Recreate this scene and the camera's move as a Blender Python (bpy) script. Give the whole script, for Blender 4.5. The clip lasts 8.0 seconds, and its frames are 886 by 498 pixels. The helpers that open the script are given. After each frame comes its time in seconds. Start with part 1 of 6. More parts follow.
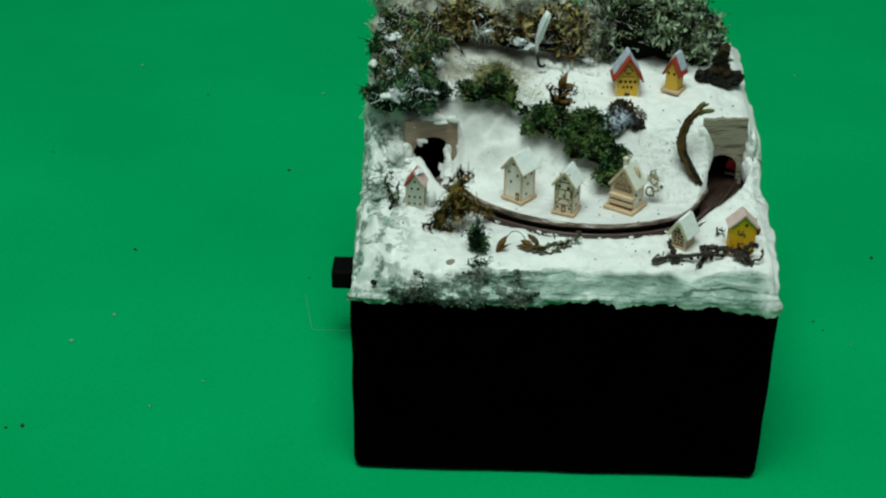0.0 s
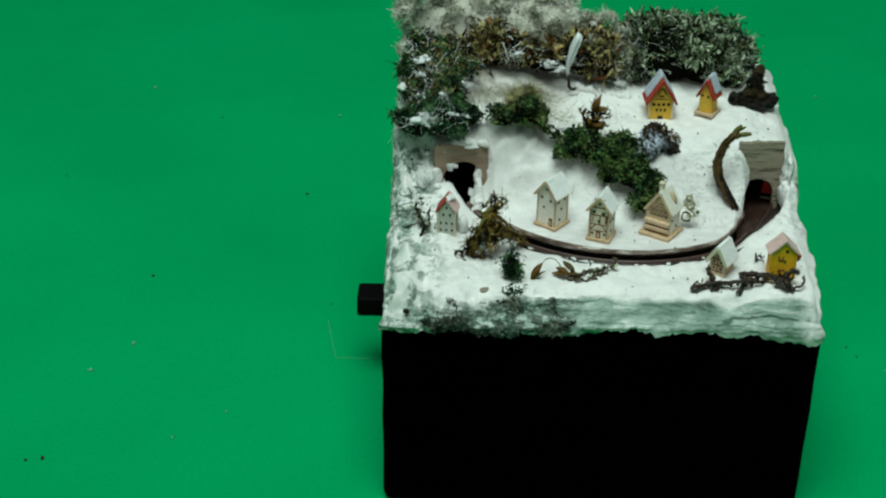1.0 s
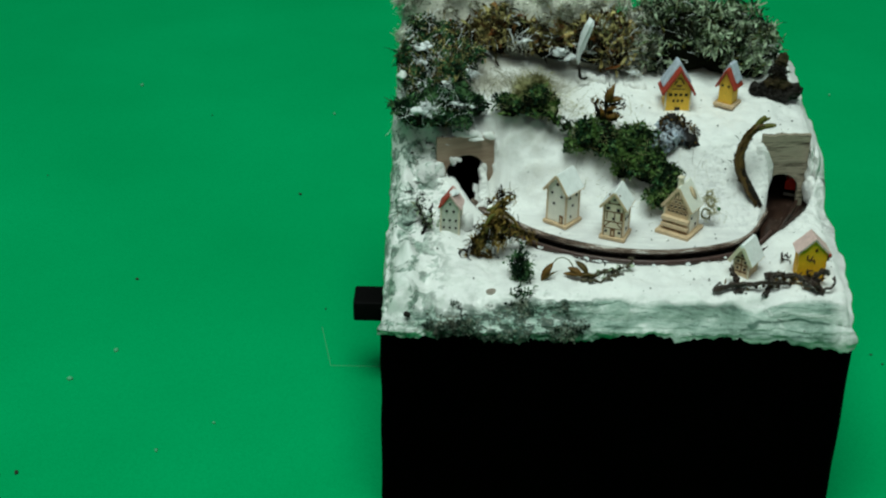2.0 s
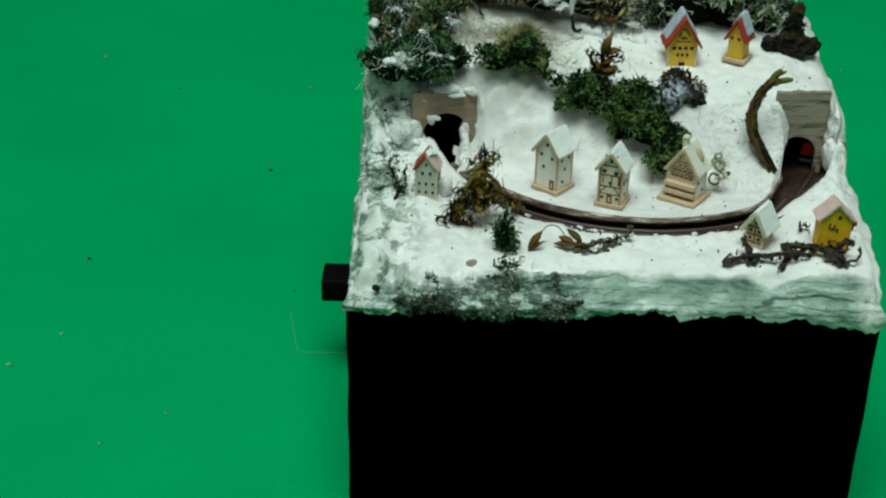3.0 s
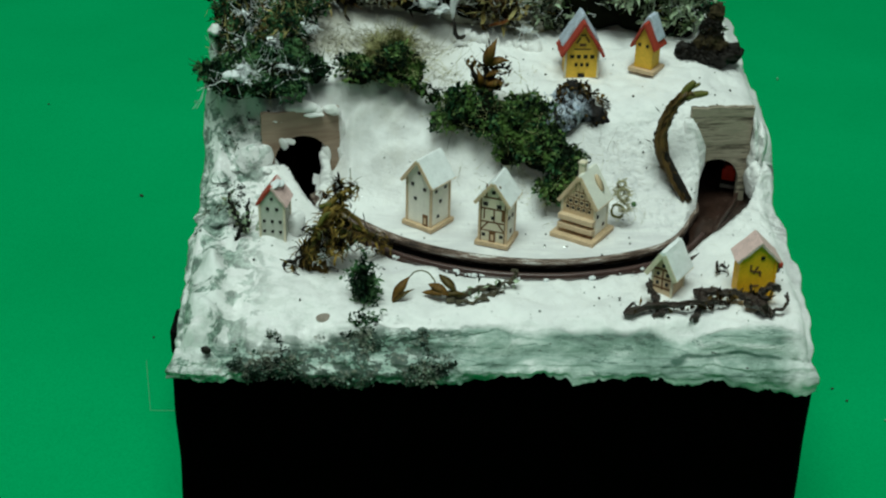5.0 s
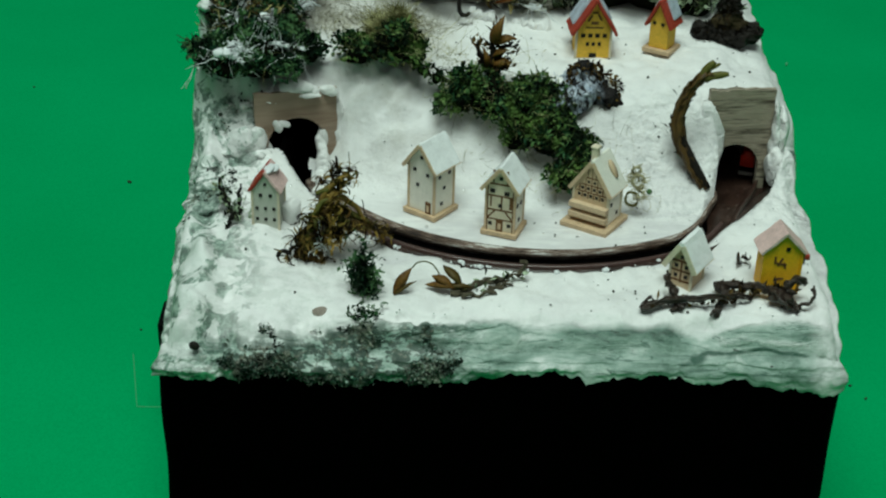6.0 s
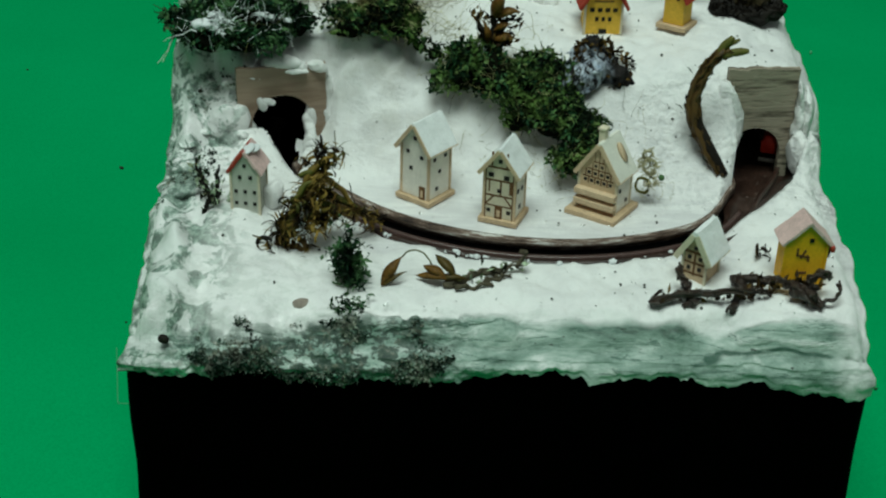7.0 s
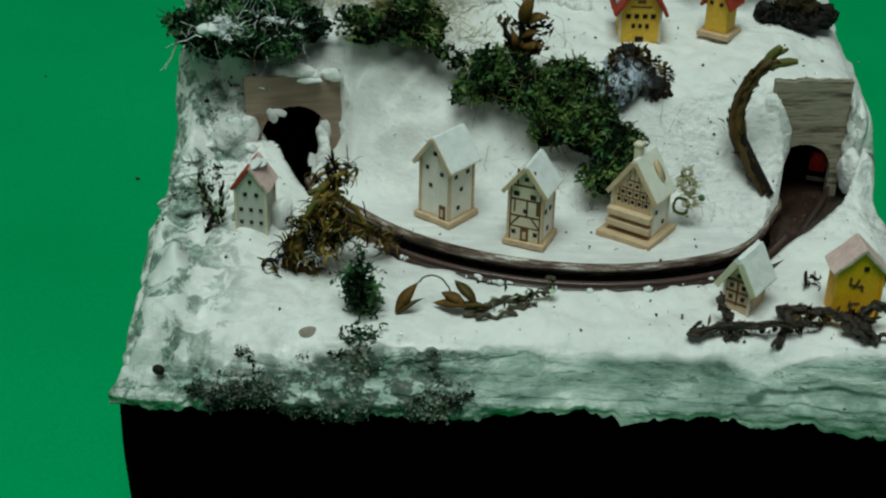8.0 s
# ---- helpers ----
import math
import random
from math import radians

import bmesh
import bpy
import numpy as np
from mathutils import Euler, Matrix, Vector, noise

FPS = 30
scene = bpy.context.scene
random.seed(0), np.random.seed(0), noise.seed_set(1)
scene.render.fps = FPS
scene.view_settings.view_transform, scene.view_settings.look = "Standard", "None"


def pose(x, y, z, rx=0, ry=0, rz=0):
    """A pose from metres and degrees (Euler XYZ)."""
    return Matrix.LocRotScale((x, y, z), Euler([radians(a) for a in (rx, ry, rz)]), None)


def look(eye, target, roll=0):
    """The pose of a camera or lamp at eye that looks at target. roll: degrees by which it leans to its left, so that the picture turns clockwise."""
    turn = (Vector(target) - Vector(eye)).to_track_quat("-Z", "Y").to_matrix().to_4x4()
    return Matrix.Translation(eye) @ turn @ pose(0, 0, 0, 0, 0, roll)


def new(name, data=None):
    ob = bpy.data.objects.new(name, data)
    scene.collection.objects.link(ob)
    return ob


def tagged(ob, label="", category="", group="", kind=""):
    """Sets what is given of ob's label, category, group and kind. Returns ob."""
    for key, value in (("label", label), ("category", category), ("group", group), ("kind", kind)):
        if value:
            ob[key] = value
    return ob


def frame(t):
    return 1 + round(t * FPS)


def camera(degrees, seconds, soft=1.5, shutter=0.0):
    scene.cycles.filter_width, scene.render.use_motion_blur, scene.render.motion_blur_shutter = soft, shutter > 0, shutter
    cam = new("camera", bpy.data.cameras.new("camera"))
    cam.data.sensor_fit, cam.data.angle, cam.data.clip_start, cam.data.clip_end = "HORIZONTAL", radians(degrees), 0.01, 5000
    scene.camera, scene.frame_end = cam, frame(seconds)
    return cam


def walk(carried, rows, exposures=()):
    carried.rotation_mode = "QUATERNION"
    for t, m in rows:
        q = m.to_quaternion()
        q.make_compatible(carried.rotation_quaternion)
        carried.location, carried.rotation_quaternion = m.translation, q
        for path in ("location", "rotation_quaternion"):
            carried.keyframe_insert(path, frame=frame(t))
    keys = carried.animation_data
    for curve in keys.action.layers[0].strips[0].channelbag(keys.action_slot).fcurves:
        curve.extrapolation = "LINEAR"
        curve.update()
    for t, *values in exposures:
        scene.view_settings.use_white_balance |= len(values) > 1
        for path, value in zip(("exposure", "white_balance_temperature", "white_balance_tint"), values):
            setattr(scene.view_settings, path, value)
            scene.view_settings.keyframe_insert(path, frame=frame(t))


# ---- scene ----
cam = camera(34.31, 8.0, 2.2)
PATH = [
    (0, look((-0.0211, -0.2765, 0.2250), (-0.0254, -0.1046, 0.1229), 0.58)),
    (0.5, look((-0.0230, -0.2754, 0.2305), (-0.0269, -0.1025, 0.1300), 0.64)),
    (1, look((-0.0299, -0.2690, 0.2228), (-0.0336, -0.0958, 0.1229), 0.50)),
    (1.5, look((-0.0317, -0.2604, 0.2133), (-0.0351, -0.0869, 0.1139), 0.88)),
    (1.7, look((-0.0326, -0.2568, 0.2132), (-0.0355, -0.0831, 0.1140), 0.75)),
    (2.8, look((-0.0304, -0.2300, 0.1878), (-0.0330, -0.0550, 0.0909), 0.66)),
    (3, look((-0.0291, -0.2240, 0.1854), (-0.0311, -0.0495, 0.0877), 1.03)),
    (3.5, look((-0.0249, -0.2107, 0.1726), (-0.0250, -0.0362, 0.0749), 1.66)),
    (4, look((-0.0223, -0.2000, 0.1709), (-0.0213, -0.0253, 0.0736), 1.94)),
    (4.5, look((-0.0207, -0.1920, 0.1717), (-0.0196, -0.0171, 0.0746), 1.36)),
    (5, look((-0.0125, -0.1817, 0.1699), (-0.0086, -0.0067, 0.0731), 1.32)),
    (5.2, look((-0.0126, -0.1789, 0.1691), (-0.0074, -0.0042, 0.0719), 1.62)),
    (6.3, look((-0.0142, -0.1654, 0.1611), (-0.0094, 0.0088, 0.0630), 1.69)),
    (6.5, look((-0.0125, -0.1622, 0.1597), (-0.0091, 0.0120, 0.0615), 1.28)),
    (7, look((-0.0098, -0.1559, 0.1542), (-0.0077, 0.0181, 0.0557), 1.75)),
    (7.5, look((-0.0103, -0.1480, 0.1546), (-0.0105, 0.0262, 0.0563), 2.07)),
    (8, look((-0.0076, -0.1416, 0.1487), (-0.0107, 0.0328, 0.0510), 1.42)),
]
walk(cam, PATH, [(0.0, 0.05), (3.5, 0.04), (5.0, 0.01), (6.5, -0.11), (7.0, -0.15), (7.5, -0.14), (8.0, -0.33)])

# ---- light ----
world = bpy.data.worlds.new("room_light")
scene.world = world
world.use_nodes = True
bg = world.node_tree.nodes["Background"]
bg.inputs[0].default_value = (0.82, 1.0, 0.93, 1)
bg.inputs[1].default_value = 0.08
lamp_data = bpy.data.lights.new("ceiling_lamp", "AREA")
lamp_data.shape, lamp_data.size, lamp_data.size_y = "RECTANGLE", 0.80, 0.60
lamp_data.energy = 18.0
lamp_data.color = (0.815, 1.0, 0.905)
lamp = new("ceiling_lamp", lamp_data)
lamp.matrix_world = look((-0.10, -0.36, 1.40), (0.0, 0.05, 0.05))

CM = 0.01
rng = np.random.default_rng(7)


# ---- materials ----
class Mat:
    """A small wrapper to wire procedural node materials."""

    def __init__(self, name, rough=0.6, metal=0.0, spec=0.5):
        self.m = bpy.data.materials.new(name)
        self.m.use_nodes = True
        self.t = self.m.node_tree
        self.b = self.t.nodes["Principled BSDF"]
        self.b.inputs["Roughness"].default_value = rough
        self.b.inputs["Metallic"].default_value = metal
        self.b.inputs["Specular IOR Level"].default_value = spec
        self.co = self.t.nodes.new("ShaderNodeTexCoord").outputs["Object"]

    def node(self, kind, **kw):
        n = self.t.nodes.new(kind)
        for k, v in kw.items():
            n.inputs[k].default_value = v
        return n

    def link(self, a, b):
        self.t.links.new(a, b)

    def coords(self, scale=(100, 100, 100), loc=(0, 0, 0)):
        n = self.t.nodes.new("ShaderNodeMapping")
        n.inputs["Scale"].default_value = scale
        n.inputs["Location"].default_value = loc
        self.link(self.co, n.inputs["Vector"])
        return n.outputs[0]

    def noise(self, scale, detail=4.0, rough=0.6, stretch=(1, 1, 1), loc=(0, 0, 0), distort=0.0):
        n = self.node("ShaderNodeTexNoise", Scale=scale, Detail=detail, Roughness=rough, Distortion=distort)
        self.link(self.coords(tuple(100 * s for s in stretch), loc), n.inputs["Vector"])
        return n.outputs["Fac"]

    def ramp(self, fac, stops):
        n = self.t.nodes.new("ShaderNodeValToRGB")
        e = n.color_ramp.elements
        while len(e) < len(stops):
            e.new(0.5)
        for el, (p, c) in zip(e, stops):
            el.position = p
            el.color = (*c, 1) if not isinstance(c, (int, float)) else (c, c, c, 1)
        self.link(fac, n.inputs[0])
        return n.outputs[0]

    def mix(self, fac, a, b, kind="MIX"):
        n = self.t.nodes.new("ShaderNodeMix")
        n.data_type, n.blend_type = "RGBA", kind
        for sock, v in ((n.inputs[0], fac), (n.inputs[6], a), (n.inputs[7], b)):
            if isinstance(v, (int, float)):
                sock.default_value = v
            elif isinstance(v, tuple):
                sock.default_value = (*v, 1)
            else:
                self.link(v, sock)
        return n.outputs[2]

    def math(self, op, a, b=0.0):
        n = self.t.nodes.new("ShaderNodeMath")
        n.operation = op
        for sock, v in ((n.inputs[0], a), (n.inputs[1], b)):
            if isinstance(v, (int, float)):
                sock.default_value = v
            else:
                self.link(v, sock)
        return n.outputs[0]

    def axis(self, i):
        n = self.t.nodes.new("ShaderNodeSeparateXYZ")
        self.link(self.coords(), n.inputs[0])
        return n.outputs[i]

    def island(self):
        return self.t.nodes.new("ShaderNodeNewGeometry").outputs["Random Per Island"]

    def colour(self, v):
        if isinstance(v, tuple):
            self.b.inputs["Base Color"].default_value = (*v, 1)
        else:
            self.link(v, self.b.inputs["Base Color"])
        return self

    def rough(self, v):
        self.link(v, self.b.inputs["Roughness"])
        return self

    def bump(self, h, strength=0.5, dist=0.0003):
        n = self.node("ShaderNodeBump", Strength=strength, Distance=dist)
        self.link(h, n.inputs["Height"])
        self.link(n.outputs[0], self.b.inputs["Normal"])
        return self


def plain(name, col, rough=0.6, var=0.25, scale=6.0, metal=0.0, bump=0.25, spec=0.22):
    """One paint or material with mottling at two scales."""
    m = Mat(name, rough, metal, spec)
    a = m.noise(scale, 5)
    b = m.noise(scale * 6, 3)
    f = m.math("MULTIPLY", m.math("ADD", a, b), 0.5)
    dark = tuple(c * (1 - var) for c in col)
    light = tuple(min(1.0, c * (1 + var * 0.6)) for c in col)
    m.colour(m.ramp(f, [(0.3, dark), (0.7, light)]))
    m.bump(b, bump, 0.0002)
    return m.m


def mat_green_table():
    m = Mat("green_card", 0.85, 0, 0.0)
    big = m.noise(0.12, 3, 0.5)
    mid = m.noise(1.6, 5, 0.65)
    fine = m.noise(26, 3, 0.6)
    c = m.ramp(big, [(0.3, (0.0002, 0.325, 0.100)), (0.7, (0.0006, 0.375, 0.122))])
    pale = m.ramp(mid, [(0.58, 0.0), (0.80, 0.10)])
    c = m.mix(pale, c, (0.002, 0.36, 0.15))
    c = m.mix(m.ramp(fine, [(0.35, 0.26), (0.6, 0.0)]), c, (0.0, 0.19, 0.05))
    m.colour(c).bump(fine, 0.12, 0.0002)
    m.rough(m.ramp(mid, [(0.3, 0.7), (0.7, 0.85)]))
    return m.m


def mat_snow():
    """Thick white paint and plaster: brushed, dirty and mossy on the outer crust, with green bounce and shade painted
    in.
    """
    m = Mat("snow_plaster", 0.46, 0, 0.45)
    x, y, z = m.axis(0), m.axis(1), m.axis(2)
    lump = m.noise(1.7, 6, 0.62)
    grain = m.noise(9, 6, 0.7)
    fine = m.noise(38, 3, 0.6)
    base = m.ramp(lump, [(0.3, (0.78, 0.775, 0.77)), (0.60, (0.90, 0.895, 0.88))])
    base = m.mix(m.ramp(grain, [(0.30, 0.30), (0.44, 0.0)]), base, (0.55, 0.53, 0.48))
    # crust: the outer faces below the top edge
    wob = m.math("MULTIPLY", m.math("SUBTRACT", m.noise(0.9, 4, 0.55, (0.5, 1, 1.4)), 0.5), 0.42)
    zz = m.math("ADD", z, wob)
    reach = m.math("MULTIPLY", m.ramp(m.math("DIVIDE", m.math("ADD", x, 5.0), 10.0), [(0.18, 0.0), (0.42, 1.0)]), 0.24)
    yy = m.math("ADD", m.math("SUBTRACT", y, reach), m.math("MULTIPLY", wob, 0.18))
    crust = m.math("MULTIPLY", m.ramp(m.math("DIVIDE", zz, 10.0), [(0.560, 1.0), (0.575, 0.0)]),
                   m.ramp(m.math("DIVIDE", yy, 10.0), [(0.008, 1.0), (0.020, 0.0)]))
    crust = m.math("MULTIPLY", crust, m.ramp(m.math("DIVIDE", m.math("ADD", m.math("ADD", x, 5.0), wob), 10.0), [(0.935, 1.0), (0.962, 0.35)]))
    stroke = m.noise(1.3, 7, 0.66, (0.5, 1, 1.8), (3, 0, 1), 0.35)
    # stroke tones also paint in the crust's shade and green bounce from the card
    bounce_tint = m.ramp(stroke, [(0.33, (0.02, 0.07, 0.045)), (0.40, (0.11, 0.21, 0.16)), (0.47, (0.23, 0.35, 0.29)), (0.54, (0.40, 0.51, 0.45)), (0.62, (0.74, 0.78, 0.75))])
    base = m.mix(m.math("MULTIPLY", crust, 0.94), base, bounce_tint)
    # dark green lines in the colour deepen the shade of the creases
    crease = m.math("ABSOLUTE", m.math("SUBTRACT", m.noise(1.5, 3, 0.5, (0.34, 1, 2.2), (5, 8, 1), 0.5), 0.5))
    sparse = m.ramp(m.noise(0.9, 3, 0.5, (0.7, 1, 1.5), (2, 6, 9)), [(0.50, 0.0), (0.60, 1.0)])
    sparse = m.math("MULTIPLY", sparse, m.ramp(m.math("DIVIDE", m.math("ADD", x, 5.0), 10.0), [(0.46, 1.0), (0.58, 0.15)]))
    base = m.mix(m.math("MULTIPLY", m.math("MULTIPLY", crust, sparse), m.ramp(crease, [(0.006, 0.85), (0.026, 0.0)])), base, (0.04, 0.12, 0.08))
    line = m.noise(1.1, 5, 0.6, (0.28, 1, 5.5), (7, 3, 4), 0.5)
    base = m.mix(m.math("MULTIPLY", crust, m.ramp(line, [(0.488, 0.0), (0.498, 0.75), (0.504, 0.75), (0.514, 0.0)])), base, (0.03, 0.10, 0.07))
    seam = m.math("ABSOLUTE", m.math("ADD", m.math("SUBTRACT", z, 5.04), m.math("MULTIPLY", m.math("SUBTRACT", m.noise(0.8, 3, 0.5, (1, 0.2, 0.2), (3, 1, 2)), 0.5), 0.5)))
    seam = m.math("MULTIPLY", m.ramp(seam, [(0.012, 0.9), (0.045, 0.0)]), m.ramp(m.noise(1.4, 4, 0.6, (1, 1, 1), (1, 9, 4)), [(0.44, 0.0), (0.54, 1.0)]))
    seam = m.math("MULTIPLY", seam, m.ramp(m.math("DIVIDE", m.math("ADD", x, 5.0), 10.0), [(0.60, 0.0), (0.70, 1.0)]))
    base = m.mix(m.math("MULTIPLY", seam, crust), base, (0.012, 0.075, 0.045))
    corner = m.ramp(m.math("DIVIDE", m.math("ADD", x, 5.0), 10.0), [(0.05, 1.0), (0.10, 0.0)])
    base = m.mix(m.math("MULTIPLY", corner, m.ramp(lump, [(0.42, 0.0), (0.50, 0.9)])), base, (0.74, 0.78, 0.75))
    # grit and moss dust stuck in the crust, thicker towards one end
    grit = m.ramp(m.noise(5.5, 7, 0.72, (0.8, 1, 1.5), (0, 4, 2), 0.25), [(0.515, 1.0), (0.535, 0.0)])
    patch = m.ramp(m.noise(0.55, 4, 0.6, (1, 1, 1.2), (1.3, 0, 0.2)), [(0.32, 0.25), (0.42, 1.0)])
    end = m.ramp(m.math("DIVIDE", m.math("ADD", x, 5.0), 10.0), [(0.05, 0.25), (0.12, 1.0), (0.36, 1.0), (0.47, 0.05)])
    gm = m.math("MULTIPLY", m.math("MULTIPLY", grit, patch), m.math("MULTIPLY", crust, end))
    base = m.mix(m.math("MULTIPLY", gm, 0.9), base, m.ramp(grain, [(0.40, (0.008, 0.026, 0.016)), (0.54, (0.034, 0.062, 0.044)), (0.66, (0.24, 0.22, 0.17))]))
    fleck = m.math("MULTIPLY", crust, m.ramp(m.noise(11, 4, 0.6, (0.7, 1, 1.3), (2, 2, 9)), [(0.67, 0.0), (0.71, 0.9)]))
    base = m.mix(fleck, base, (0.03, 0.04, 0.03))
    # dark green patches along the flank: lichen tone and painted shade of its hollows
    flank = m.ramp(m.math("DIVIDE", m.math("ADD", x, 5.0), 10.0), [(0.08, 1.0), (0.17, 0.0)])
    lich_shade = m.math("MULTIPLY", flank, m.ramp(m.noise(2.6, 5, 0.66, (1, 1, 1), (2, 5, 1), 0.5), [(0.49, 0.0), (0.54, 0.85)]))
    base = m.mix(lich_shade, base, m.ramp(grain, [(0.40, (0.010, 0.05, 0.032)), (0.50, (0.10, 0.20, 0.145)), (0.60, (0.42, 0.53, 0.46))]))
    near = m.math("MULTIPLY", m.ramp(m.math("DIVIDE", y, 10.0), [(0.36, 0.0), (0.44, 1.0), (0.50, 1.0), (0.56, 0.0)]),
                  m.ramp(m.math("DIVIDE", m.math("ADD", x, 5.0), 10.0), [(0.16, 0.0), (0.30, 1.0), (0.58, 1.0), (0.70, 0.0)]))
    base = m.mix(m.math("MULTIPLY", near, m.ramp(m.noise(1.1, 6, 0.7, (1, 1, 1), (6, 1, 3)), [(0.44, 0.0), (0.66, 0.45)])), base, (0.46, 0.43, 0.34))
    # beige lichen dust and the mound's overhang shade painted on the rear slope
    rear = m.math("MULTIPLY", m.ramp(m.math("DIVIDE", y, 10.0), [(0.52, 0.0), (0.58, 1.0), (0.72, 1.0), (0.80, 0.5)]),
                  m.ramp(m.math("DIVIDE", m.math("ADD", x, 5.0), 10.0), [(0.12, 0.3), (0.20, 1.0), (0.38, 1.0), (0.47, 0.0)]))
    base = m.mix(m.math("MULTIPLY", rear, m.ramp(m.noise(1.6, 7, 0.7, (1, 1, 1), (3, 7, 1)), [(0.36, 0.25), (0.58, 0.85)])), base, (0.46, 0.43, 0.36))
    disc = m.math("MULTIPLY", m.ramp(m.math("DIVIDE", m.math("ADD", x, 5.0), 10.0), [(0.26, 0.0), (0.34, 1.0), (0.82, 1.0), (0.86, 0.0)]), m.ramp(m.math("DIVIDE", y, 10.0), [(0.17, 0.0), (0.18, 1.0), (0.30, 0.9), (0.44, 0.25), (0.50, 0.0)]))
    brush = m.noise(3.0, 6, 0.7, (0.35, 1.6, 1), (1, 2, 5), 0.3)
    base = m.mix(m.math("MULTIPLY", disc, m.ramp(brush, [(0.40, 0.62), (0.62, 0.10)])), base, (0.60, 0.58, 0.60))
    front = m.math("MULTIPLY", m.ramp(m.math("DIVIDE", m.math("ADD", x, 5.0), 10.0), [(0.30, 1.0), (0.42, 0.0)]), m.ramp(m.math("DIVIDE", y, 10.0), [(0.012, 0.0), (0.025, 1.0), (0.14, 1.0), (0.24, 0.2), (0.5, 0.0)]))
    grime = m.noise(2.6, 8, 0.75, (0.8, 1.2, 1), (9, 4, 2), 0.4)
    base = m.mix(m.math("MULTIPLY", front, m.ramp(grime, [(0.50, 0.0), (0.58, 0.28)])), base, (0.40, 0.45, 0.40))
    zone = m.math("MULTIPLY", m.ramp(m.math("DIVIDE", m.math("ADD", x, 5.0), 10.0), [(0.66, 0.0), (0.74, 1.0)]), m.ramp(m.math("DIVIDE", y, 10.0), [(0.26, 0.0), (0.32, 1.0), (0.44, 1.0), (0.50, 0.0)]))
    gran = m.noise(7.5, 3, 0.55, (1, 1, 1), (8, 3, 4))
    base = m.mix(m.math("MULTIPLY", zone, m.ramp(gran, [(0.36, 0.45), (0.50, 0.0)])), base, (0.50, 0.51, 0.51))
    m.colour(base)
    h = m.math("ADD", m.math("MULTIPLY", grain, 0.4), m.math("MULTIPLY", fine, 0.12))
    h = m.math("ADD", h, m.math("MULTIPLY", lump, 0.9))
    h = m.math("ADD", h, m.math("MULTIPLY", m.math("MULTIPLY", stroke, crust), 1.4))
    h = m.math("ADD", h, m.math("MULTIPLY", m.math("MULTIPLY", m.ramp(crease, [(0.0, 0.0), (0.09, 1.0)]), m.math("MULTIPLY", crust, sparse)), 0.9))
    h = m.math("ADD", h, m.math("MULTIPLY", m.math("MULTIPLY", gran, zone), 1.2))
    m.bump(h, 0.7, 0.0008)
    return m.m


def mat_wood(name, dark, light, scale=1.0, along="x", rough=0.7):
    m = Mat(name, rough, 0, 0.3)
    st = (0.12, 1, 1) if along == "x" else (1, 1, 0.12)
    ring = m.noise(7 * scale, 6, 0.65, st, (2, 1, 0), 0.3)
    fine = m.noise(30 * scale, 3, 0.6, st)
    blot = m.noise(1.3, 4)
    c = m.ramp(ring, [(0.36, dark), (0.50, light), (0.62, tuple(0.8 * v for v in light)), (0.75, light)])
    c = m.mix(m.ramp(blot, [(0.35, 0.35), (0.65, 0.0)]), c, tuple(0.6 * v for v in light))
    m.colour(c).bump(m.math("ADD", ring, m.math("MULTIPLY", fine, 0.5)), 0.5, 0.0004)
    return m.m


def mat_moss(name, cols, rough=0.75):
    """Colours spread over the separate leaves of a clump."""
    m = Mat(name, rough, 0, 0.09)
    n = len(cols)
    stops = [((i + 0.5) / n, c) for i, c in enumerate(cols)]
    c = m.ramp(m.island(), stops)
    # darker patches by noise put the shade of gaps into the colour
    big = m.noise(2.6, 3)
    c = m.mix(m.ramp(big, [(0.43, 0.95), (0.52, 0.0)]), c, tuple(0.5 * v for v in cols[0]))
    c = m.mix(m.ramp(m.noise(3.2, 3, 0.5, (1, 1, 1), (4, 2, 7)), [(0.52, 0.0), (0.64, 0.7)]), c, tuple(1.45 * v for v in cols[3 if n > 3 else n - 1]))
    m.colour(c)
    return m.m


def mat_black():
    m = Mat("black_lacquer", 0.7, 0, 0.004)
    a = m.noise(1.2, 5, 0.6)
    b = m.noise(22, 4, 0.7)
    c = m.ramp(a, [(0.3, (0.0001, 0.0001, 0.0001)), (0.7, (0.0004, 0.0004, 0.0004))])
    c = m.mix(m.ramp(b, [(0.72, 0.0), (0.77, 0.2)]), c, (0.02, 0.022, 0.02))
    m.colour(c).bump(b, 0.2, 0.0002)
    m.rough(m.ramp(a, [(0.3, 0.5), (0.7, 0.68)]))
    return m.m


def mat_painted_stone():
    m = Mat("painted_stone", 0.65, 0, 0.15)
    grain = m.noise(9, 5, 0.7)
    rock = m.ramp(grain, [(0.35, (0.004, 0.004, 0.005)), (0.65, (0.026, 0.022, 0.020))])
    side = m.ramp(m.math("ADD", m.axis(0), 0.5), [(0.55, 1.0), (0.85, 0.0)])
    daub = m.math("MULTIPLY", side, m.math("MULTIPLY", m.ramp(m.axis(2), [(0.66, 1.0), (0.84, 0.0)]), m.ramp(m.noise(5.5, 6, 0.75, (1.4, 1, 0.7), (2, 7, 3), 0.8), [(0.45, 0.0), (0.53, 1.0)])))
    m.colour(m.mix(daub, rock, m.ramp(grain, [(0.35, (0.30, 0.37, 0.48)), (0.62, (0.66, 0.72, 0.80))]))).bump(grain, 0.8, 0.0005)
    return m.m


